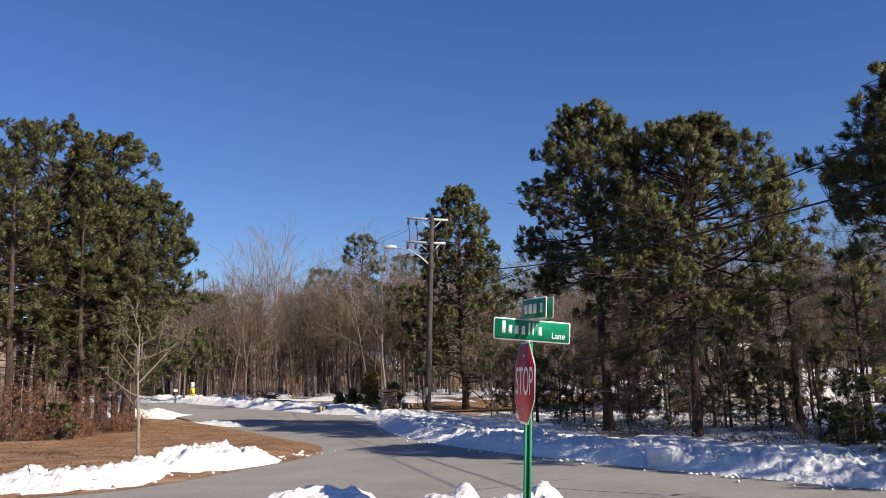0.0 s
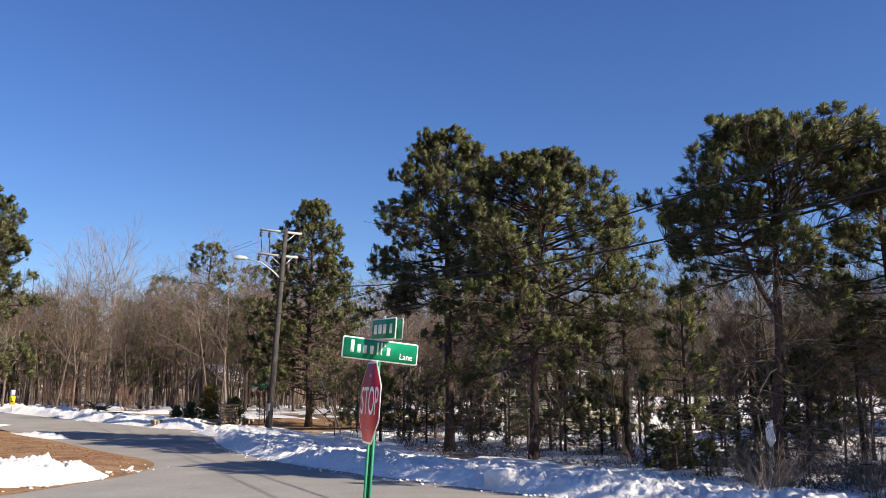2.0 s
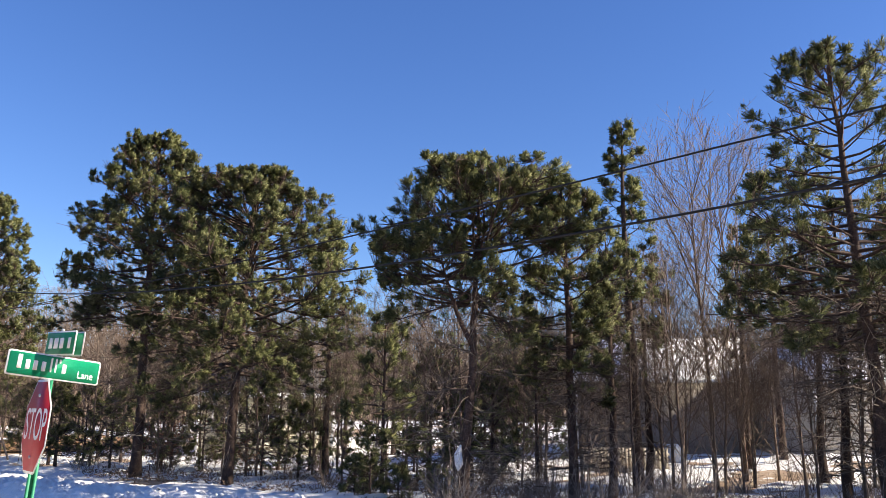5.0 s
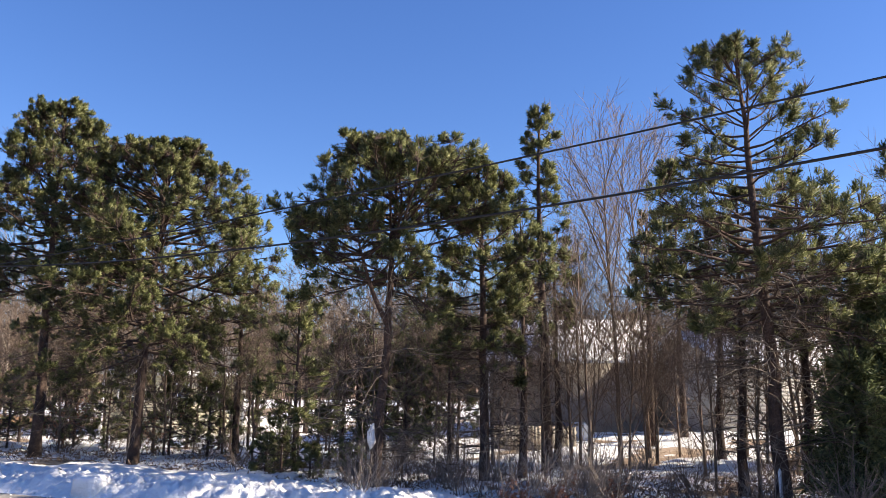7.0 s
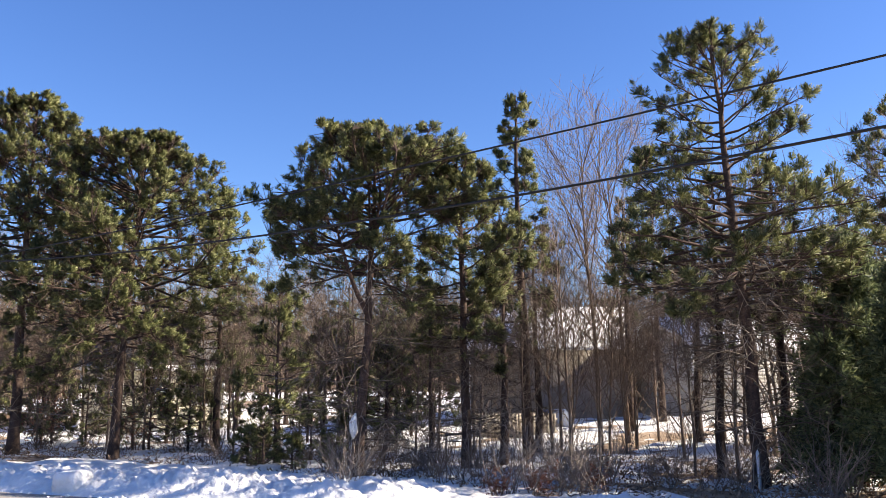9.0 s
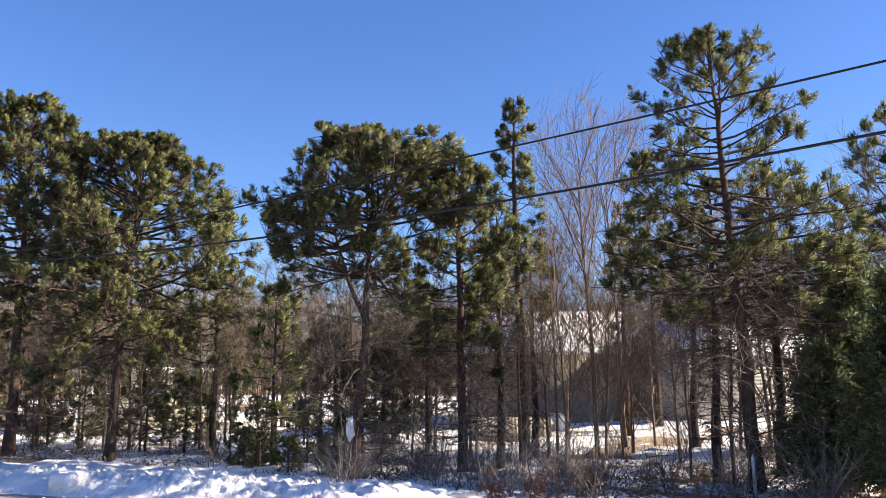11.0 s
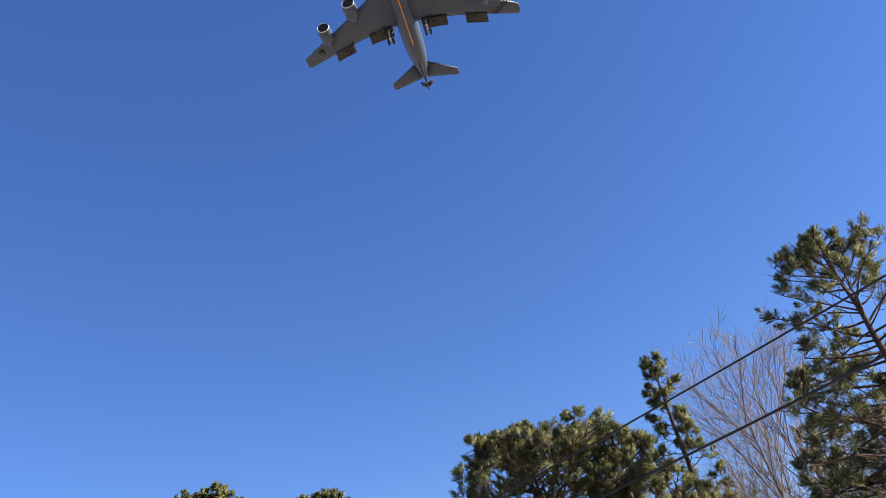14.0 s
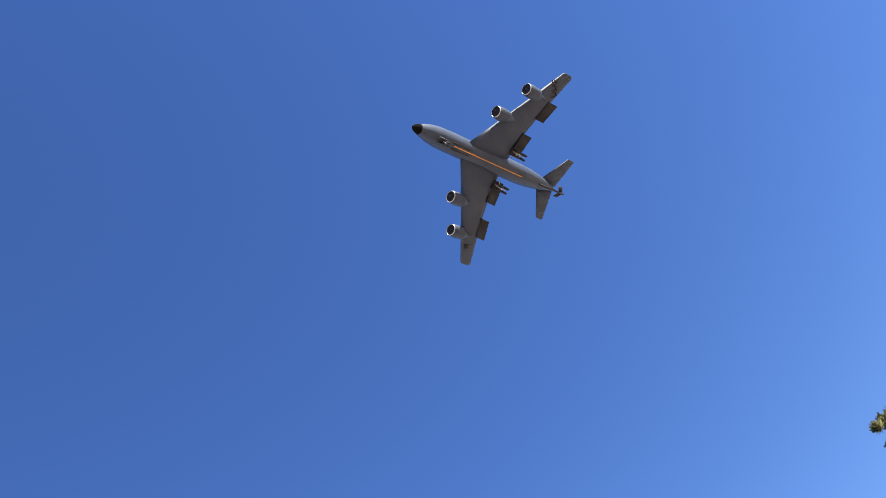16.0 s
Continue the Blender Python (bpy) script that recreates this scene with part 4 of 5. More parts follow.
base = np.interp(np.degrees(az), [8, 16, 25, 32, 45, 66], [33, 28, 23, 19.5, 17.6, 17])
r = base + 9 * dd
c = np.c_[r * np.sin(az), r * np.cos(az)]
c = np.c_[c, ground_z(c[:, 0], c[:, 1]) + 0.05 + 0.1 * rng.random(n)]
needles(s, rng, c, rng.normal(0, 1, (n, 3)) * np.array([1, 1, 0.5]), rng.uniform(0.06, 0.30, n), 2, 0.018, 0.6)
tagged(part("leaf_scatter", s, M_LITTER_LEAF), "fallen leaves and sticks on the woodland floor", "leaves", kind="stuff")


def crumbs(spots, sizes):
    s = Soup()
    base = np.array([(1, 0, 0), (-1, 0, 0), (0, 1, 0), (0, -1, 0), (0, 0, 1), (0, 0, -0.6), (0.6, 0.6, 0.6), (-0.6, 0.6, 0.5), (0.6, -0.6, 0.5), (-0.6, -0.6, 0.6)], float)
    tri = [(0, 2, 6), (2, 1, 7), (1, 3, 9), (3, 0, 8), (6, 2, 4), (2, 7, 4), (7, 1, 4), (1, 9, 4), (9, 3, 4), (3, 8, 4), (8, 0, 4), (0, 6, 4), (2, 0, 5), (1, 2, 5), (3, 1, 5), (0, 3, 5)]
    for q, z in zip(spots, sizes):
        s.add(q + base * z * rng.uniform(0.5, 1.3, (10, 3)) * np.array([1, 1, 0.7]), tri)
    return s


def along(line, n, spread):
    p = rounded(line, False)
    k = rng.uniform(0, len(p) - 1.001, n)
    i = k.astype(int)
    q = p[i] + (p[i + 1] - p[i]) * (k - i)[:, None] + rng.normal(0, spread, (n, 2))
    return np.c_[q, ground_z(q[:, 0], q[:, 1]) + 0.05]


spots = np.concatenate([along([(7.4, 14.6), (4.9, 18.1), (3, 21.6), (0.1, 26.6), (-2, 33), (-3.2, 39.6)], 200, 0.25), along([(-12, 16.0), (-7.2, 17.5), (-6.1, 19.6), (-4.9, 22.1), (-4.4, 24.4)], 70, 0.30), along([(-4.4, 25), (-5.6, 28.0), (-7.5, 30)], 40, 0.6), along([(-6.5, 51.2), (-13.2, 58.2)], 60, 0.3)])
spots[200:310, 2] += 0.06
part_ob = part("snow_crumbs", crumbs(spots, rng.uniform(0.015, 0.07, len(spots))), M_SNOW)
tagged(part_ob, "broken crumbs of ploughed snow along the road edges", "snow", kind="stuff")

# ---------- stop sign with street name blades ----------
SIGN_FOOT = (0.705, 8.0, 0.0)


def octagon(r):
    a = np.radians(22.5 + 45 * np.arange(8))
    return np.c_[np.cos(a), np.sin(a)] * r / math.cos(radians(22.5))


def rounded_plate(w, h, r=0.02, n=4):
    pts = []
    for cx, cz, a0 in ((w / 2 - r, h / 2 - r, 0), (-w / 2 + r, h / 2 - r, 90), (-w / 2 + r, -h / 2 + r, 180), (w / 2 - r, -h / 2 + r, 270)):
        for k in range(n + 1):
            a = radians(a0 + 90 * k / n)
            pts.append((cx + r * math.cos(a), cz + r * math.sin(a)))
    return pts


sign = thing("stop_sign", "red stop sign with green name blades on leaning green post", "road sign", pose(*SIGN_FOOT, 0, 3.2, 0))
s = Soup()
prism(s, [(-0.035, -0.1), (-0.012, -0.1), (-0.012, 2.40), (-0.035, 2.40)], -0.03, 0.002)
prism(s, [(0.012, -0.1), (0.035, -0.1), (0.035, 2.40), (0.012, 2.40)], -0.03, 0.002)
prism(s, [(-0.034, -0.1), (0.034, -0.1), (0.034, 2.40), (-0.034, 2.40)], 0.002, 0.012)
part("post", s, M_GREENPOST, sign)
FACE = pose(0.0, -0.01, 2.02, 0, 0, -81.5)   # the red face looks towards -y after this turn
s = Soup()
prism(s, octagon(0.381), 0, 0.004, FACE @ pose(0, -0.040, 0))
plate = part("stop_plate", s, M_SIGNWHITE, sign, "white-edged octagonal aluminium plate")
s = Soup()
prism(s, octagon(0.360), -0.003, 0, FACE @ pose(0, -0.041, 0))
part("red_field", s, M_SIGNRED, plate)
lettering("lettering", "STOP", 0.37, M_SIGNWHITE, plate, FACE @ pose(0, -0.046, 0, 90, 0, 0), 0.001, 0.74)
s = Soup()
for z in (-0.25, 0.25):
    tube(s, [tuple(FACE @ Vector((0, -0.055, z))), tuple(FACE @ Vector((0, 0.0, z)))], 0.012, 8)
part("bolt", s, M_SIGNBACK, plate)

BLADE = pose(0.03, -0.01, 2.505, 0, 1.5, 20)
s = Soup()
prism(s, rounded_plate(0.80, 0.205, 0.02), -0.004, 0.004, BLADE)
blade = part("name_blade", s, M_SIGNWHITE, sign, "green street name blade with white border")
for y0, y1 in ((-0.007, -0.004), (0.004, 0.007)):
    s = Soup()
    prism(s, rounded_plate(0.776, 0.181, 0.014), y0, y1, BLADE)
    part("green_field", s, M_SIGNGREEN, blade)
# the long word: one upright bar for each letter
xs, hs = [-0.30, -0.232, -0.168, -0.098, -0.036, 0.004, 0.036, 0.078], [0.115, 0.08, 0.08, 0.08, 0.12, 0.12, 0.05, 0.08]
for i, (bx, bh) in enumerate(zip(xs, hs)):
    w = 0.016 if i in (4, 5, 6) else 0.036
    bz = 0.048 if i == 6 else -0.052 + bh / 2
    s = Soup()
    prism(s, rounded_plate(w, bh if i != 6 else 0.035, 0.006, 2), -0.0085, -0.007, BLADE @ pose(bx, 0, bz + 0.01))
    part("letter_bar", s, M_SIGNWHITE, blade)
lettering("lettering", "Lane", 0.085, M_SIGNWHITE, blade, BLADE @ pose(0.27, -0.008, -0.035, 90, 0, 0), 0.0008, 0.9)
CROSS = pose(0.045, 0.0, 2.715, 0, 1.5, -75)
for k, off in enumerate((0.0, 0.07)):
    s = Soup()
    prism(s, rounded_plate(0.62, 0.205, 0.02), off - 0.004, off + 0.004, CROSS)
    cb = part("cross_blade", s, M_SIGNWHITE if k == 0 else M_SIGNBACK, sign, "green cross street blade")
    s = Soup()
    prism(s, rounded_plate(0.596, 0.181, 0.014), off - 0.007, off - 0.004, CROSS)
    part("green_field", s, M_SIGNGREEN, cb)
    if k == 0:
        for bx, bw in ((-0.2, 0.08), (-0.08, 0.09), (0.04, 0.08), (0.2, 0.06)):
            s = Soup()
            prism(s, rounded_plate(bw, 0.09, 0.006, 2), -0.0085, -0.007, CROSS @ pose(bx, 0, 0))
            part("letter_bar", s, M_SIGNWHITE, cb)
s = Soup()
box(s, (-0.02, -0.02, 2.38), (0.02, 0.02, 2.42), pose(0, 0, 0))
box(s, (-0.012, -0.012, 2.42), (0.012, 0.012, 2.84), pose(0.05, 0.03, 0))
part("bracket", s, M_SIGNBACK, sign)

# ---------- utility pole, street lamp and cables ----------
px_, py_ = -0.84, 48.5
pz_ = float(ground_z(px_, py_))
pole = thing("utility_pole", "weathered wooden utility pole with two crossarms and a street lamp", "utility pole", pose(px_, py_, pz_, 0, 2.9, 0))
s = Soup()
tube(s, [(0, 0, -0.3), (0.02, 0, 3), (0, 0, 7), (0, 0, 11.55)], [0.19, 0.175, 0.15, 0.115], 14)
part("post", s, M_POLE, pole, smooth=True)
ARM = pose(0, 0, 0, 0, 0, 8)
for z, x0, x1 in ((11.35, -1.45, 0.95), (9.95, -1.45, 0.85)):
    s = Soup()
    box(s, (x0, 0.12, z - 0.06), (x1, 0.22, z + 0.06), ARM)
    arm = part("crossarm", s, M_GREYWOOD, pole, "pale grey wooden crossarm")
    for ix in (x0 + 0.08, x0 + 0.55, x1 - 0.12):
        s = Soup()
        tube(s, [(ix, 0.17, z - 0.06), (ix, 0.17, z - 0.30), (ix, 0.17, z - 0.42)], [0.025, 0.07, 0.05], 8)
        for k in range(3):
            tube(s, [(ix, 0.17, z - 0.14 - 0.09 * k), (ix, 0.17, z - 0.18 - 0.09 * k)], 0.085, 9)
        s.v = [np.array([ARM @ Vector(p) for p in a]) for a in s.v]
        part("insulator", s, M_CERAMIC, arm)
    s = Soup()
    tube(s, [tuple(ARM @ Vector((x0 * 0.5, 0.17, z - 0.05))), (0, 0.1, z - 0.65)], 0.02, 5)
    tube(s, [tuple(ARM @ Vector((x1 * 0.6, 0.17, z - 0.05))), (0, 0.1, z - 0.65)], 0.02, 5)
    part("brace", s, M_LAMPMETAL, arm)
s = Soup()
tube(s, [(0, 0, 8.55), (-0.5, 0, 9.0), (-1.2, 0.0, 9.45), (-2.1, 0.0, 9.62)], 0.035, 8)
lamp_arm = part("lamp_arm", s, M_LAMPMETAL, pole, "curved metal street lamp arm", smooth=True)
s = Soup()
tube(s, [(-2.0, 0, 9.62), (-2.15, 0, 9.63), (-2.45, 0, 9.62), (-2.72, 0, 9.60), (-2.78, 0, 9.59)], [0.05, 0.12, 0.15, 0.10, 0.02], 10)
part("lamp_head", s, M_LAMPMETAL, lamp_arm, "pale street lamp head", smooth=True)
s = Soup()
for a, b, c in (((-0.5, 0.17, 9.5), (-0.9, 0.1, 8.6), (0.0, 0.14, 8.4)), ((-1.37, 0.17, 10.9), (-1.2, 0.15, 10.3), (-1.37, 0.17, 9.6)), ((-0.9, 0.17, 10.9), (-0.75, 0.1, 10.2), (-0.9, 0.17, 9.55)),
                ((0.0, 0.16, 9.2), (-0.55, 0.1, 8.9), (-0.2, 0.12, 8.2))):
    u = np.linspace(0, 1, 9)[:, None]
    tube(s, (1 - u) ** 2 * np.array(a) + 2 * u * (1 - u) * np.array(b) + u * u * np.array(c), 0.022, 5)
part("jumper_wire", s, M_CABLE, pole)
s = Soup()
tube(s, [(0.30, 0.0, 9.0), (0.30, 0.0, 9.55)], 0.10, 10)
part("cutout", s, M_CERAMIC, pole)
s = Soup()
tube(s, [(0, 0, 0.9), (0, 0, 1.6)], 0.181, 14, False)
part("marker_band", s, M_GREYWOOD, pole, "scuffed pale band on the pole")


def cable(start, end, low, name="power_cable", r=0.017, label="black overhead cable sagging along the road"):
    a, b = np.array(start), np.array(end)
    u = np.linspace(0, 1, 60)[:, None]
    p = a + (b - a) * u
    p[:, 2] -= 4 * low * u[:, 0] * (1 - u[:, 0])
    s = Soup()
    tube(s, p, r, 7)
    return tagged(part(name, s, M_CABLE, smooth=True), label, "cable")


PX, PY = px_, py_
cable((PX + 0.1, PY - 0.3, 6.64), (13.0, -6.0, 6.4), 0.49, r=0.016)
cable((PX + 0.1, PY - 0.3, 8.59), (13.0, -6.0, 5.76), 1.7, r=0.021)
cable((PX - 1.3, PY + 0.2, 10.9), (-40, 110, 11.5), 1.2, r=0.008, label="thin overhead wire running along the far road")
cable((PX - 0.8, PY + 0.2, 10.9), (-39, 110, 11.5), 1.2, r=0.008, label="thin overhead wire running along the far road")

# ---------- things by the far road ----------
x, y, z = at(-3.94, 54.5)
pillar = thing("stone_pillar", "square tan fieldstone entrance pillar with flat cap", "pillar", pose(x, y, z, 0, 0, 12) @ Matrix.Diagonal((0.78, 0.78, 0.95, 1)))
s = Soup()
box(s, (-0.55, -0.55, -0.1), (0.55, 0.55, 1.25))
part("core", s, M_POLE, pillar)
s = Soup()
box(s, (-0.72, -0.72, 1.27), (0.72, 0.72, 1.38), None, 0.03)
part("cap", s, M_STONE, pillar)
rng = np.random.default_rng(12)
stone_meshes = []
for k in range(5):
    s = Soup()
    v = np.array([(sx * 0.5, sy, sz * 0.5) for sy in (0.0, -0.09) for sx, sz in ((-1, -1), (1, -1), (1, 1), (-1, 1))])
    v[4:, 0] *= 0.78
    v[4:, 2] *= 0.78
    v += rng.normal(0, 0.02, v.shape)
    s.add(v, [(0, 1, 5), (0, 5, 4), (1, 2, 6), (1, 6, 5), (2, 3, 7), (2, 7, 6), (3, 0, 4), (3, 4, 7), (4, 5, 6), (4, 6, 7)])
    stone_meshes.append(s.mesh("stone", M_STONE))
for face in range(4):
    zz = 0.0
    while zz < 1.2:
        hh = rng.uniform(0.15, 0.24)
        xx = -0.6
        while xx < 0.56:
            ww = rng.uniform(0.18, 0.40)
            ww = min(ww, 0.6 - xx)
            st = part("stone", stone_meshes[int(rng.integers(0, 5))], None, pillar)
            st.matrix_basis = pose(0, 0, 0, 0, 0, 90 * face) @ pose(xx + ww / 2, -0.55, zz + hh / 2) @ Matrix.Diagonal((ww * 0.95, 1, min(hh, 1.27 - zz) * 0.93, 1))
            xx += ww
        zz += hh
wall = thing("stone_wall", "low curved fieldstone entrance wall edged with snow", "wall", pose(x - 1.4, y + 0.6, z, 0, 0, 20))
for i in range(26):
    st = part("stone", stone_meshes[i % 5], None, wall)
    st.matrix_basis = pose(-3.1 + 0.24 * i, -0.02, 0.15 + 0.0 * i, 0, 0, rng.normal(0, 4)) @ Matrix.Diagonal((0.3, 3.0, 0.45 + 0.1 * rng.random(), 1))

# pale dead stem that leans by the pole
x, y, z = at(3.6, 45.0)
stem = thing("leaning_stem", "pale dead sapling stem leaning over the snow", "tree stem", pose(x, y, z, 0, -21, 0))
s = Soup()
tube(s, [(0, 0, -0.1), (0.03, 0, 1.6), (-0.02, 0.05, 3.4)], [0.05, 0.042, 0.02], 7)
part("trunk", s, M_TWIG_PALE, stem, smooth=True)

# cut branches on the ploughed snow
rng = np.random.default_rng(33)
x, y, z = at(-11.9, 62.0)
logs = thing("branch_pile", "dark heap of cut branches lying on ploughed snow", "branches", pose(x, y, z + 0.6, 0, 0, -38))
for i in range(12):
    s = Soup()
    p, _ = bend((rng.normal(0, 0.5), rng.normal(0, 0.15), 0.05 + 0.05 * (i % 4)), (rng.normal(0, 1), rng.normal(0, 0.2), rng.normal(0.05, 0.15)), rng.uniform(0.7, 1.6), 4, rng, 0, 0.12)
    tube(s, p, np.linspace(0.085, 0.03, 5), 6)
    part("branch", s, M_BARK, logs, smooth=True)

x, y, z = at(-1.96, 53.0)
sg = thing("street_name_sign", "small green street name sign on a thin post", "road sign", pose(x, y, z, 0, 0, -8))
s = Soup()
tube(s, [(0, 0, -0.1), (0, 0, 2.62)], 0.022, 8)
part("post", s, M_POLE, sg)
s = Soup()
prism(s, rounded_plate(0.75, 0.18, 0.02), -0.01, 0.01, pose(0, 0, 2.5))
part("name_blade", s, M_SIGNGREEN, sg)

x, y, z = at(-16.75, 69.5)
ys = thing("warning_sign", "yellow warning sign under a small white plate", "road sign", pose(x, y, z, 0, 0, 8) @ Matrix.Diagonal((0.72, 1, 0.95, 1)))
s = Soup()
tube(s, [(0, 0.03, -0.1), (0, 0.03, 1.75)], 0.03, 8)
part("post", s, M_SIGNBACK, ys)
s = Soup()
prism(s, rounded_plate(0.56, 0.62, 0.04), -0.01, 0.01, pose(0, 0, 0.95))
yp = part("yellow_plate", s, M_YELLOW, ys)
s = Soup()
box(s, (-0.12, -0.016, -0.14), (-0.04, -0.011, 0.16), pose(0, 0, 0.95))
box(s, (-0.04, -0.016, -0.14), (0.12, -0.011, -0.06), pose(0, 0, 0.95))
part("symbol", s, M_BLACK, yp)
s = Soup()
prism(s, rounded_plate(0.44, 0.42, 0.03), -0.01, 0.01, pose(0, 0, 1.52))
part("white_plate", s, M_SIGNWHITE, ys)

x, y, z = at(-17.8, 72.0)
mb = thing("mailbox", "white rounded mailbox on a wooden post", "mailbox", pose(x, y, z + 0.06, 0, 0, 75) @ Matrix.Scale(0.8, 4))
s = Soup()
box(s, (-0.05, -0.05, -0.1), (0.05, 0.05, 1.0))
part("post", s, M_POLE, mb)
s = Soup()
prism(s, [(-0.12, 0)] + [(-0.12 * math.cos(a), 0.14 + 0.12 * math.sin(a)) for a in np.linspace(0, math.pi, 9)] + [(0.12, 0)], -0.28, 0.28, pose(0, 0, 1.0, 0, 0, 90))
part("box", s, M_TRIM, mb)

x, y, z = at(57.08, 19.6)
post = thing("marker_post", "slim white marker post in the snow", "post", pose(x, y, z, 0, -2, 0))
s = Soup()
prism(s, [(-0.05, -0.2), (0.05, -0.2), (0.05, 0.80), (0.0, 0.88), (-0.05, 0.80)], -0.012, 0.012)
part("blade", s, M_PLOW, post)
x, y, z = at(31.3, 19.9)
clump = Soup()
tube(clump, [(0, 0, 1.05), (0.02, 0, 1.2), (-0.01, 0, 1.42), (0.06, 0, 1.62)], [0.02, 0.10, 0.09, 0.02], 9)
cl = tagged(part("snow_clump", clump, M_SNOW, smooth=True), "clump of snow stuck in the fork of a pine trunk", "snow")
cl.location = (x, y, z)

# ---------- houses ----------


def window(parent, m, w, h):
    s = Soup()
    v = []
    for yy in (-0.05, 0.0):
        for e in (0.09, 0.0):
            v += [m @ Vector((sx * (w / 2 + e), yy, sz * (h / 2 + e))) for sx, sz in ((-1, -1), (1, -1), (1, 1), (-1, 1))]
    t = []
    for k in range(4):
        q = (k + 1) % 4
        t += [(k, q, 4 + q), (k, 4 + q, 4 + k), (8 + k, 12 + q, 8 + q), (8 + k, 12 + k, 12 + q), (k, 8 + q, q), (k, 8 + k, 8 + q), (4 + k, 4 + q, 12 + q), (4 + k, 12 + q, 12 + k)]
    s.add([tuple(p) for p in v], t)
    wf = part("window", s, M_TRIM, parent, "white framed window")
    for a, b in (((-w / 2, -0.025), (w / 2, 0.025)), ((-0.02, -h / 2), (0.02, h / 2))):
        s = Soup()
        box(s, (a[0], -0.04, a[1]), (b[0], -0.014, b[1]), m)
        part("glazing_bar", s, M_TRIM, wf)
    s = Soup()
    box(s, (-w / 2, -0.012, -h / 2), (w / 2, -0.004, h / 2), m)
    part("pane", s, M_GLASS, wf)
    return wf


def house(name, label, m, w, d, eave, ridge, wall_mat, roof_mat, windows=(), board=0.16, rows=True):
    """A gabled house: boarded walls, overhanging roof, trim and windows. The front is y = 0, the ridge runs along x."""
    ob = thing(name, label, "house", m)
    s = Soup()
    prism(s, [(0, -2.0), (d, -2.0), (d, eave), (d / 2, ridge - 0.05), (0, eave)], 0, w, pose(0, 0, 0, 0, 0, 90) @ pose(0, 0, 0) @ Matrix.Diagonal((1, -1, 1, 1)))
    part("wall", s, wall_mat, ob)
    if rows:
        s = Soup()
        zz = 0.0
        while zz < eave - 0.1:
            box(s, (0.02, -0.022, zz), (w - 0.02, -0.003, zz + board * 0.93))
            zz += board
        tagged(part("siding_board", s, wall_mat, ob), kind="stuff")
    for sgn, y0 in ((-1, 0.0), (1, d)):
        s = Soup()
        yo = y0 + sgn * 0.35
        zo = eave - 0.35 * (ridge - eave) / (d / 2)
        v = [(-0.4, yo, zo), (w + 0.4, yo, zo), (w + 0.4, d / 2, ridge), (-0.4, d / 2, ridge)]
        v += [(a, b, c + 0.16) for a, b, c in v]
        s.add(v, [(0, 1, 2), (0, 2, 3), (4, 6, 5), (4, 7, 6), (0, 4, 5), (0, 5, 1), (1, 5, 6), (1, 6, 2), (2, 6, 7), (2, 7, 3), (3, 7, 4), (3, 4, 0)])
        part("roof", s, roof_mat, ob)
    s = Soup()
    box(s, (-0.06, -0.05, -0.4), (0.10, 0.0, eave))
    part("corner_trim", s, M_TRIM, ob)
    s = Soup()
    box(s, (w - 0.10, -0.05, -0.4), (w + 0.06, 0.0, eave))
    part("corner_trim", s, M_TRIM, ob)
    s = Soup()
    box(s, (-0.4, -0.38, eave - 0.30), (w + 0.4, -0.34, eave - 0.02))
    part("fascia", s, M_TRIM, ob)
    for wx, wz, ww, wh in windows:
        window(ob, pose(wx, -0.02, wz), ww, wh)
    return ob


x, y, z = at(39.0, 40)
house("shingled_house", "single-storey grey house with a snow-covered roof behind the trees", pose(x, y, z + 0.1, 0, 0, -44), 7.2, 7, 3.6, 5.5, M_SHINGLE, M_SNOW, rows=False)
x, y, z = at(53.6, 38.0)
house("pale_house_wing", "pale sunlit house wall seen through pine trunks", pose(x, y, z - 0.1, 0, 0, -16), 8.5, 5, 3.3, 4.5, M_SIDING, M_SNOW, [(6.3, 1.8, 1.0, 1.3)])
x, y, z = at(14.4, 48)
house("cream_house", "cream house with white window trim behind the undergrowth", pose(x, y, z, 0, 0, -18), 7.2, 7, 3.5, 4.9, M_YELLOWSIDE, M_ROOFDARK, [(1.4, 2.1, 1.2, 1.3), (3.7, 2.1, 1.0, 1.3), (5.8, 2.1, 1.2, 1.3)])
x, y, z = at(-4.3, 97)
house("white_gabled_house", "distant white gabled house beyond bare trees", pose(x, y, z, 0, 0, 66), 6, 4.6, 2.8, 4.6, M_SHINGLE, M_SNOW, [(1.7, 1.5, 0.9, 1.1), (4.2, 1.5, 0.9, 1.1)])

# board fence and covered boat-shaped load by the shingled house
x, y, z = at(39.3, 34.0)
fence = thing("board_fence", "weathered tan board fence by the house", "fence", pose(x, y, z, 0, 0, -43) @ Matrix.Scale(0.84, 4))
s = Soup()
box(s, (0, -0.02, -0.05), (0.158, 0.0, 1.15))
bm_board = s.mesh("board", M_FENCE)
for i in range(24):
    b = part("board", bm_board, None, fence)
    b.matrix_basis = pose(0.16 * i, 0, 0, 0, rng.normal(0, 0.15), 0)
s = Soup()
box(s, (0, 0.0, 0.3), (3.9, 0.05, 0.39))
box(s, (0, 0.0, 0.85), (3.9, 0.05, 0.94))
part("rail", s, M_FENCE, fence)
x, y, z = at(44.5, 36.5)
cover = thing("covered_load", "blue-grey tarpaulin over a stacked load with snow on top", "tarpaulin", pose(x, y, z, 0, 0, -44) @ Matrix.Diagonal((0.45, 0.6, 0.5, 1)))
s = Soup()
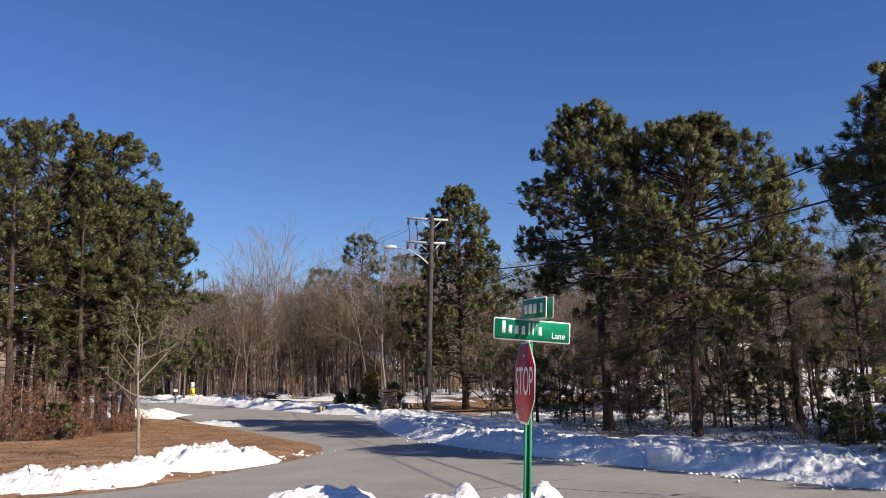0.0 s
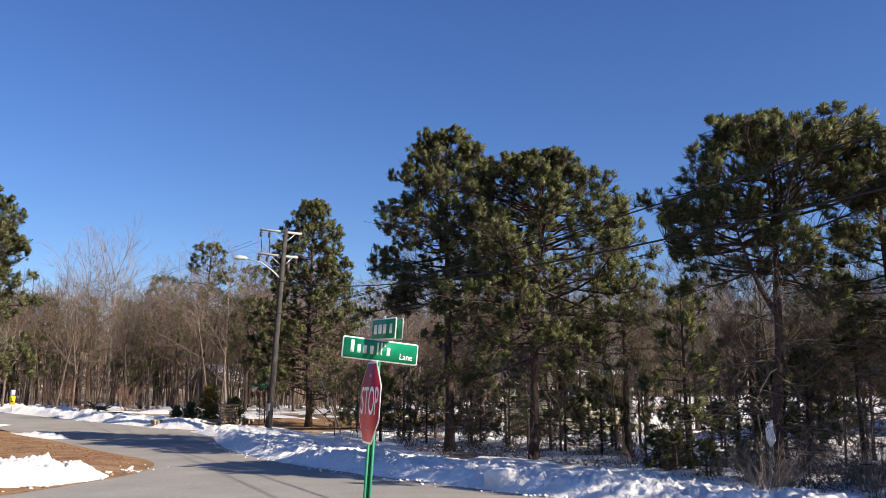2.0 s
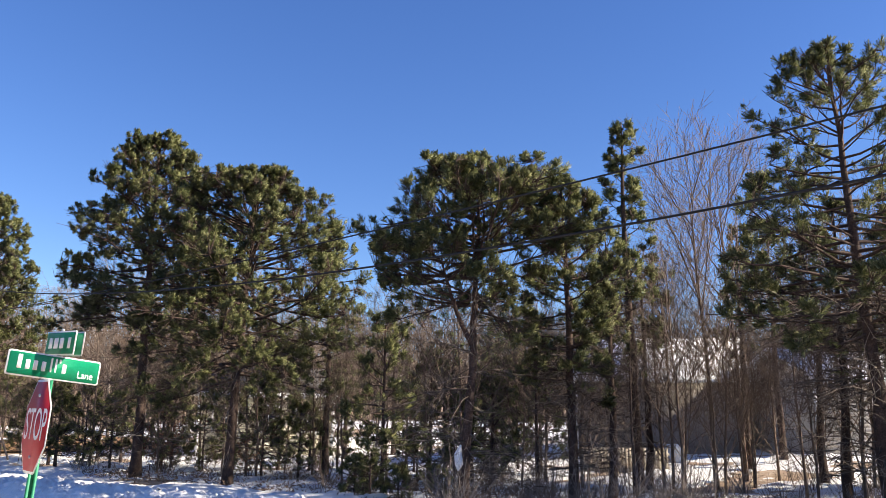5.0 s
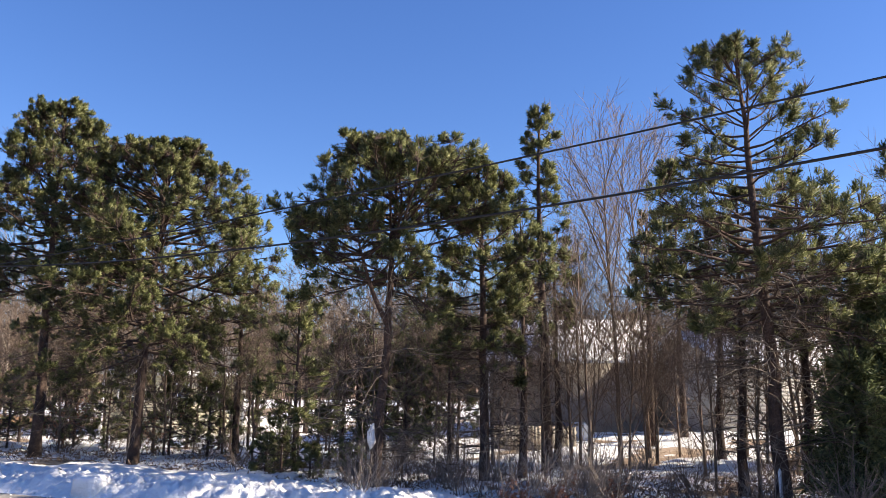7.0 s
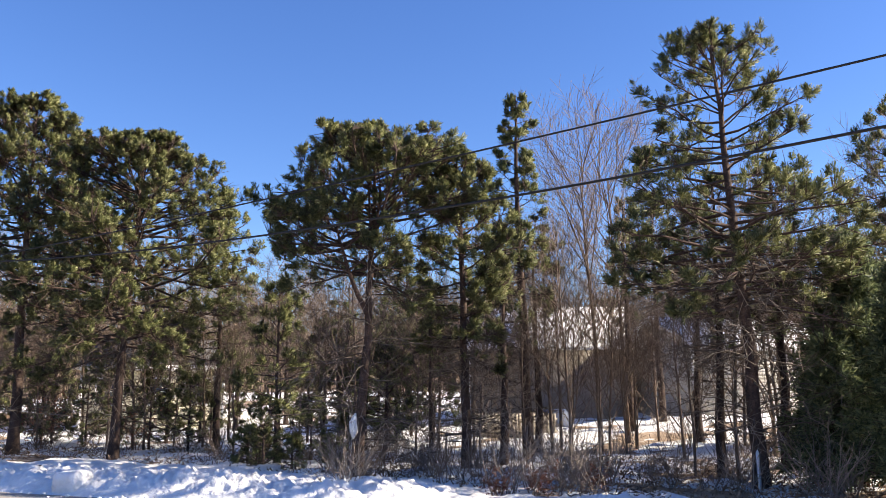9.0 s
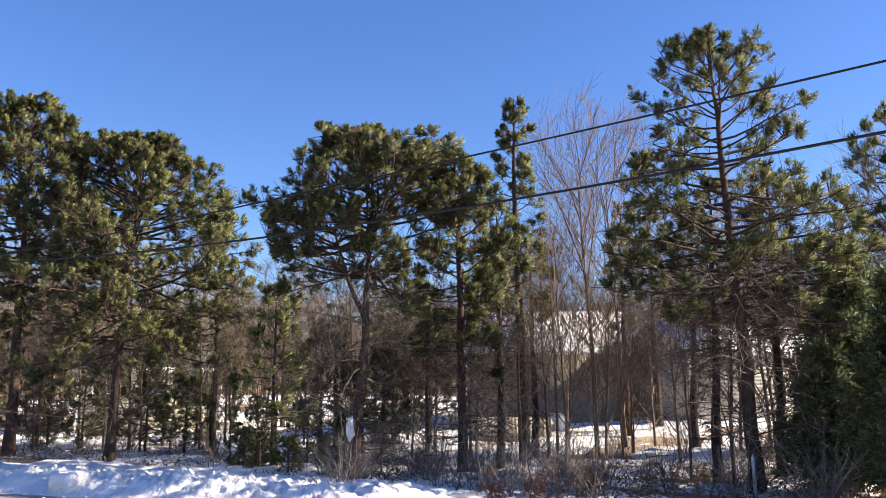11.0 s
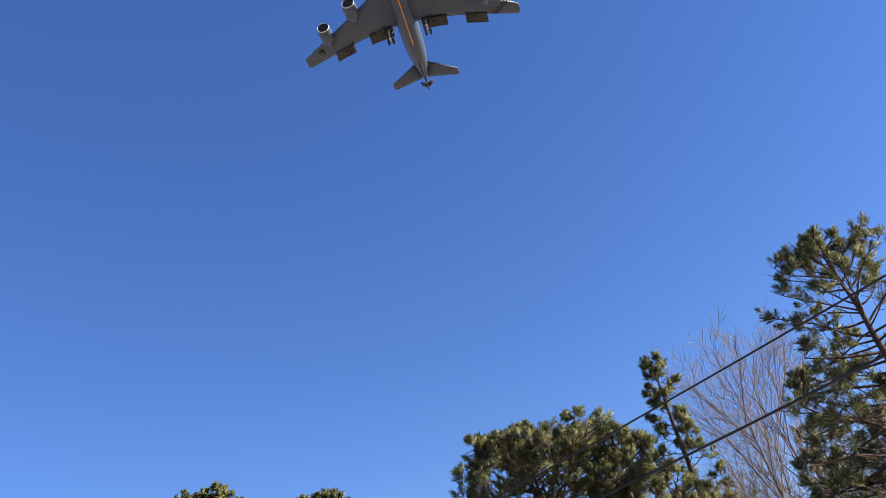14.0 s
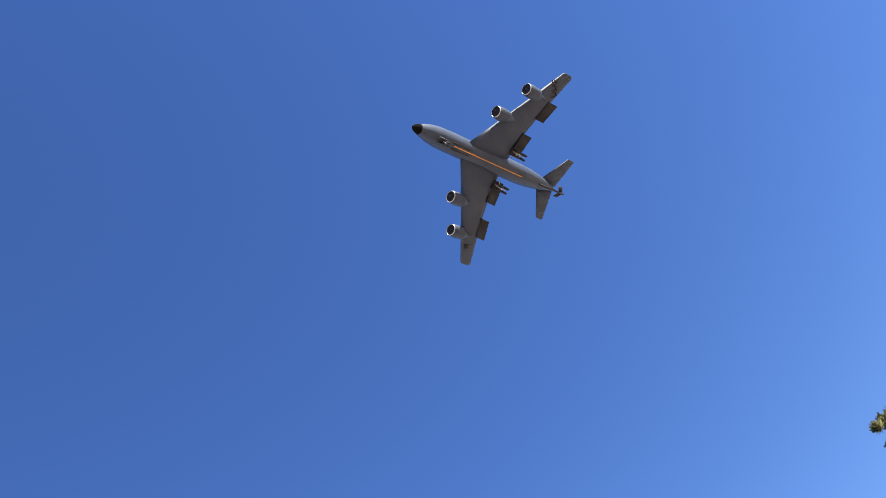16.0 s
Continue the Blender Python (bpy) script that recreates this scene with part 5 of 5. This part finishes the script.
for k, (h, a, b) in enumerate(((0.0, 1.5, 0.8), (1.1, 1.45, 0.75), (1.5, 1.2, 0.5))):
    s.v.append(np.array([(sx * a * rng.uniform(0.94, 1.06), sy * b * rng.uniform(0.94, 1.06), h) for sx, sy in ((-1, -1), (0, -1.08), (1, -1), (1.05, 0), (1, 1), (0, 1.08), (-1, 1), (-1.05, 0))]))
tri = [(k * 8 + i, k * 8 + (i + 1) % 8, (k + 1) * 8 + (i + 1) % 8) for k in (0, 1) for i in range(8)] + [(k * 8 + i, (k + 1) * 8 + (i + 1) % 8, (k + 1) * 8 + i) for k in (0, 1) for i in range(8)]
s.t.append(np.array(tri + [(16, 16 + i, 17 + i) for i in range(1, 7)]))
part("sheet", s, M_TARP, cover)

# ---------- aircraft ----------
JET = (55.7, 88.6, 112.2)
jet = thing("airplane", "grey four-engined military jet flying overhead with landing gear down", "airplane", pose(*JET, 0.30, -3.59, 145.57))


def loft(soup, sections, n=20):
    """Rings of (y, centre z, half width, half height)."""
    a = np.linspace(0, 2 * np.pi, n, endpoint=False)
    v = np.concatenate([np.c_[w * np.cos(a), np.full(n, y), zc + h * np.sin(a)] for y, zc, w, h in sections])
    m = len(sections)
    i, j = np.meshgrid(np.arange(m - 1), np.arange(n), indexing="ij")
    p, q = (i * n + j).ravel(), (i * n + (j + 1) % n).ravel()
    t = np.concatenate([np.c_[p, q, q + n], np.c_[p, q + n, p + n]])
    soup.add(v, t)


def wing_mesh(soup, stations, n=9):
    """Lofted aerofoil between stations of (x, leading y, chord, z, thickness)."""
    u = np.linspace(0, 1, n)
    up = 2.6 * np.sqrt(u) * (1 - u) ** 0.9 * 0.5
    ring = np.concatenate([np.c_[u, up], np.c_[u[::-1][1:-1], -0.7 * up[::-1][1:-1]]])
    k = len(ring)
    v = np.concatenate([np.c_[np.full(k, x), ly - ring[:, 0] * c, z + ring[:, 1] * th * c] for x, ly, c, z, th in stations])
    m = len(stations)
    i, j = np.meshgrid(np.arange(m - 1), np.arange(k), indexing="ij")
    p, q = (i * k + j).ravel(), (i * k + (j + 1) % k).ravel()
    t = [np.c_[p, q, q + k], np.c_[p, q + k, p + k]]
    e = (m - 1) * k
    t.append(np.array([(e, e + r, e + r + 1) for r in range(1, k - 1)]))
    t.append(np.array([(0, r + 1, r) for r in range(1, k - 1)]))
    soup.add(v, np.concatenate(t))


s = Soup()
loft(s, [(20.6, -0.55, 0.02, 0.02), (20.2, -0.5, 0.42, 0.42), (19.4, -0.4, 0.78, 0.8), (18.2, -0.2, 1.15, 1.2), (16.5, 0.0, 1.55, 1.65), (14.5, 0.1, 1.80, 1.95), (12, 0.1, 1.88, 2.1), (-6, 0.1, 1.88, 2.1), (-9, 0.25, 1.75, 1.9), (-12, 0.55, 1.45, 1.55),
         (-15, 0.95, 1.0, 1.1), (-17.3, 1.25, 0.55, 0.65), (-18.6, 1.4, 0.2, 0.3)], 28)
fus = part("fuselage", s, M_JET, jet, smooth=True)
s = Soup()
loft(s, [(20.66, -0.55, 0.02, 0.02), (20.3, -0.51, 0.40, 0.40), (19.9, -0.46, 0.64, 0.64), (19.3, -0.385, 0.83, 0.85), (19.0, -0.33, 0.915, 0.95)], 20)
part("radome", s, M_RADOME, fus, "black nose cone", True)
s = Soup()
box(s, (-0.085, -5.8, -2.05), (0.085, 12.0, -1.98))
part("guide_stripe", s, M_ORANGE, fus, "orange guide stripe along the belly")
for sx in (-0.55, 0.55):
    s = Soup()
    box(s, (sx - 0.12, 8.2, -2.03), (sx + 0.12, 12.3, -1.86))
    part("belly_panel", s, M_JETDARK, fus)
for sgn in (1, -1):
    s = Soup()
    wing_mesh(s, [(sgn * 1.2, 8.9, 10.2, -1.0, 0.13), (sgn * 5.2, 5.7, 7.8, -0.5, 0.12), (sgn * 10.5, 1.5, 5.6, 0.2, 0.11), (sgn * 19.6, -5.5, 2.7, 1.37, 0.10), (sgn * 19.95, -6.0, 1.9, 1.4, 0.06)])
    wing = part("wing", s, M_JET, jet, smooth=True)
    for x0, x1, drop in ((2.6, 7.0, 0.55), (10.2, 14.0, 0.5)):
        s = Soup()
        def te(xx):
            return np.interp(xx, [1.2, 5.2, 10.5, 19.6], [-1.3, -2.1, -4.1, -8.2]), np.interp(xx, [1.2, 5.2, 10.5, 19.6], [-1.0, -0.5, 0.2, 1.37])
        v = []
        for xx in (x0, x1):
            ty, tz = te(xx)
            v += [(sgn * xx, ty + 0.5, tz - 0.05), (sgn * xx, ty - 1.2, tz - drop - 0.25), (sgn * xx, ty - 1.2, tz - drop - 0.32), (sgn * xx, ty + 0.5, tz - 0.30)]
        s.add(v, [(0, 1, 5), (0, 5, 4), (1, 2, 6), (1, 6, 5), (2, 3, 7), (2, 7, 6), (3, 0, 4), (3, 4, 7), (0, 3, 2), (0, 2, 1), (4, 5, 6), (4, 6, 7)])
        part("flap", s, M_JETDARK, wing, "lowered dark trailing edge flap")
    for ex, ey, ez in ((8.25, 7.0, -1.5), (14.0, 2.5, -0.7)):
        s = Soup()
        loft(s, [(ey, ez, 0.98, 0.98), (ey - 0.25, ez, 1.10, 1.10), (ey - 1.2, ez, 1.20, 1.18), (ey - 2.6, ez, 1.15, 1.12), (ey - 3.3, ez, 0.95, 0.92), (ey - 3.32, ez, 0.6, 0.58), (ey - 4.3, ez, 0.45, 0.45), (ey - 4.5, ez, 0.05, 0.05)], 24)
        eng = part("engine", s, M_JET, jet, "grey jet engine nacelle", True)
        s = Soup()
        loft(s, [(ey - 0.14, ez, 1.085, 1.085), (ey - 0.02, ez, 1.045, 1.045), (ey + 0.05, ez, 1.0, 1.0), (ey, ez, 0.955, 0.955), (ey - 0.35, ez, 0.92, 0.92)], 24)
        part("intake_lip", s, M_JETLIP, eng, "bright metal intake lip", True)
        # near-black disc: the shade inside the intake is put into its colour
        s = Soup()
        loft(s, [(ey - 0.04, ez, 0.965, 0.965), (ey - 0.05, ez, 0.3, 0.3), (ey + 0.04, ez, 0.02, 0.02)], 20)
        part("fan_face", s, M_DARKHOLE, eng, "fan face with the intake's shade in its colour", True)
        s = Soup()
        wz = np.interp(ex, [1.2, 5.2, 10.5, 19.6], [-1.0, -0.5, 0.2, 1.37])
        wy = np.interp(ex, [1.2, 5.2, 10.5, 19.6], [8.9, 5.7, 1.5, -5.5])
        prism(s, [(ey - 0.9, ez + 1.05), (wy - 0.6, wz + 0.0), (wy - 3.0, wz - 0.15), (ey - 3.6, ez + 0.5)], -0.14, 0.14, Matrix(((0, 1, 0, 0), (1, 0, 0, 0), (0, 0, 1, 0), (0, 0, 0, 1))))
        part("pylon", s, M_JET, eng)
        for o in (eng, *eng.children_recursive):
            if o is eng:
                o.location.x = sgn * ex
    s = Soup()
    wing_mesh(s, [(sgn * 0.5, -12.9, 4.8, 0.8, 0.09), (sgn * 6.3, -17.5, 2.0, 1.1, 0.08), (sgn * 6.45, -17.9, 1.4, 1.12, 0.05)])
    part("tailplane", s, M_JET, jet, smooth=True)
    s = Soup()
    gx, gy = sgn * 3.35, -1.6
    tube(s, [(gx, gy, -0.9), (gx, gy, -3.2)], 0.16, 8)
    tube(s, [(gx, gy + 0.8, -3.2), (gx, gy - 0.8, -3.2)], 0.10, 6)
    tube(s, [(gx - sgn * 1.2, gy, -1.3), (gx, gy, -2.4)], 0.09, 6)
    gear = part("main_gear", s, M_LAMPMETAL, jet, "lowered main landing gear leg")
    for dx in (-0.42, 0.42):
        for dy in (-0.75, 0.75):
            s = Soup()
            tube(s, [(gx + dx - 0.18, gy + dy, -3.2), (gx + dx - 0.13, gy + dy, -3.2), (gx + dx + 0.13, gy + dy, -3.2), (gx + dx + 0.18, gy + dy, -3.2)], [0.48, 0.58, 0.58, 0.48], 16)
            part("tyre", s, M_BLACK, gear, smooth=True)
    s = Soup()
    box(s, (gx + sgn * 0.75, gy - 0.8, -2.1), (gx + sgn * 0.80, gy + 0.9, -0.8))
    part("gear_door", s, M_JET, gear)
s = Soup()
prism(s, [(-9.6, 1.6), (-15.6, 8.3), (-18.3, 8.4), (-17.9, 1.6)], -0.16, 0.16, Matrix(((0, 1, 0, 0), (1, 0, 0, 0), (0, 0, 1, 0), (0, 0, 0, 1))))
part("tail_fin", s, M_JET, jet)
s = Soup()
tube(s, [(0, 14.6, -1.7), (0, 14.6, -3.2)], 0.10, 8)
ng = part("nose_gear", s, M_LAMPMETAL, jet, "lowered nose landing gear")
for dx in (-0.25, 0.25):
    s = Soup()
    tube(s, [(dx - 0.11, 14.6, -3.3), (dx + 0.11, 14.6, -3.3)], 0.42, 14)
    part("tyre", s, M_BLACK, ng)
s = Soup()
for dx in (-0.5, 0.5):
    box(s, (dx - 0.03, 13.9, -2.5), (dx + 0.03, 15.5, -1.75))
part("gear_door", s, M_JET, ng)
# open wheel bay as a solid box, its inner shade put into the colour
s = Soup()
box(s, (-0.40, 13.8, -1.99), (0.40, 15.6, -1.80))
part("gear_bay", s, M_JETDARK, ng)
s = Soup()
tube(s, [(0, -11.5, -1.35), (0, -15.5, -0.75), (0, -20.0, -0.2)], [0.20, 0.20, 0.16], 10)
boom = part("refuelling_boom", s, M_JETDARK, jet, "dark refuelling boom stowed under the tail", True)
for sgn in (1, -1):
    s = Soup()
    prism(s, [(0.1, 0.05), (1.15, 0.85), (1.15, 0.95), (0.1, 0.15)], -0.55, 0.55, pose(0, -18.8, -0.4) @ Matrix.Diagonal((sgn, 1, 1, 1)))
    part("boom_fin", s, M_BLACK, boom)
# wing markings
lettering("lettering", "USAF", 1.75, M_JETDARK, jet, Matrix(((-1, 0, 0, -16.6), (0, 1, 0, -5.0), (0, 0, -1, 0.82), (0, 0, 0, 1))) @ pose(0, 0, 0, 0, 7.3, 0) @ pose(0, 0, 0, 0, 0, 32), 0.05, 0.85)
s = Soup()
star = [((0.85 if k % 2 == 0 else 0.34) * math.sin(k * math.pi / 5), (0.85 if k % 2 == 0 else 0.34) * math.cos(k * math.pi / 5)) for k in range(10)]
prism(s, star, -0.02, 0.02, pose(16.2, -4.6, 0.72, -90, 0, 0) @ pose(0, 0, 0, 0, 0, 7))
part("wing_marking", s, M_JETDARK, jet)
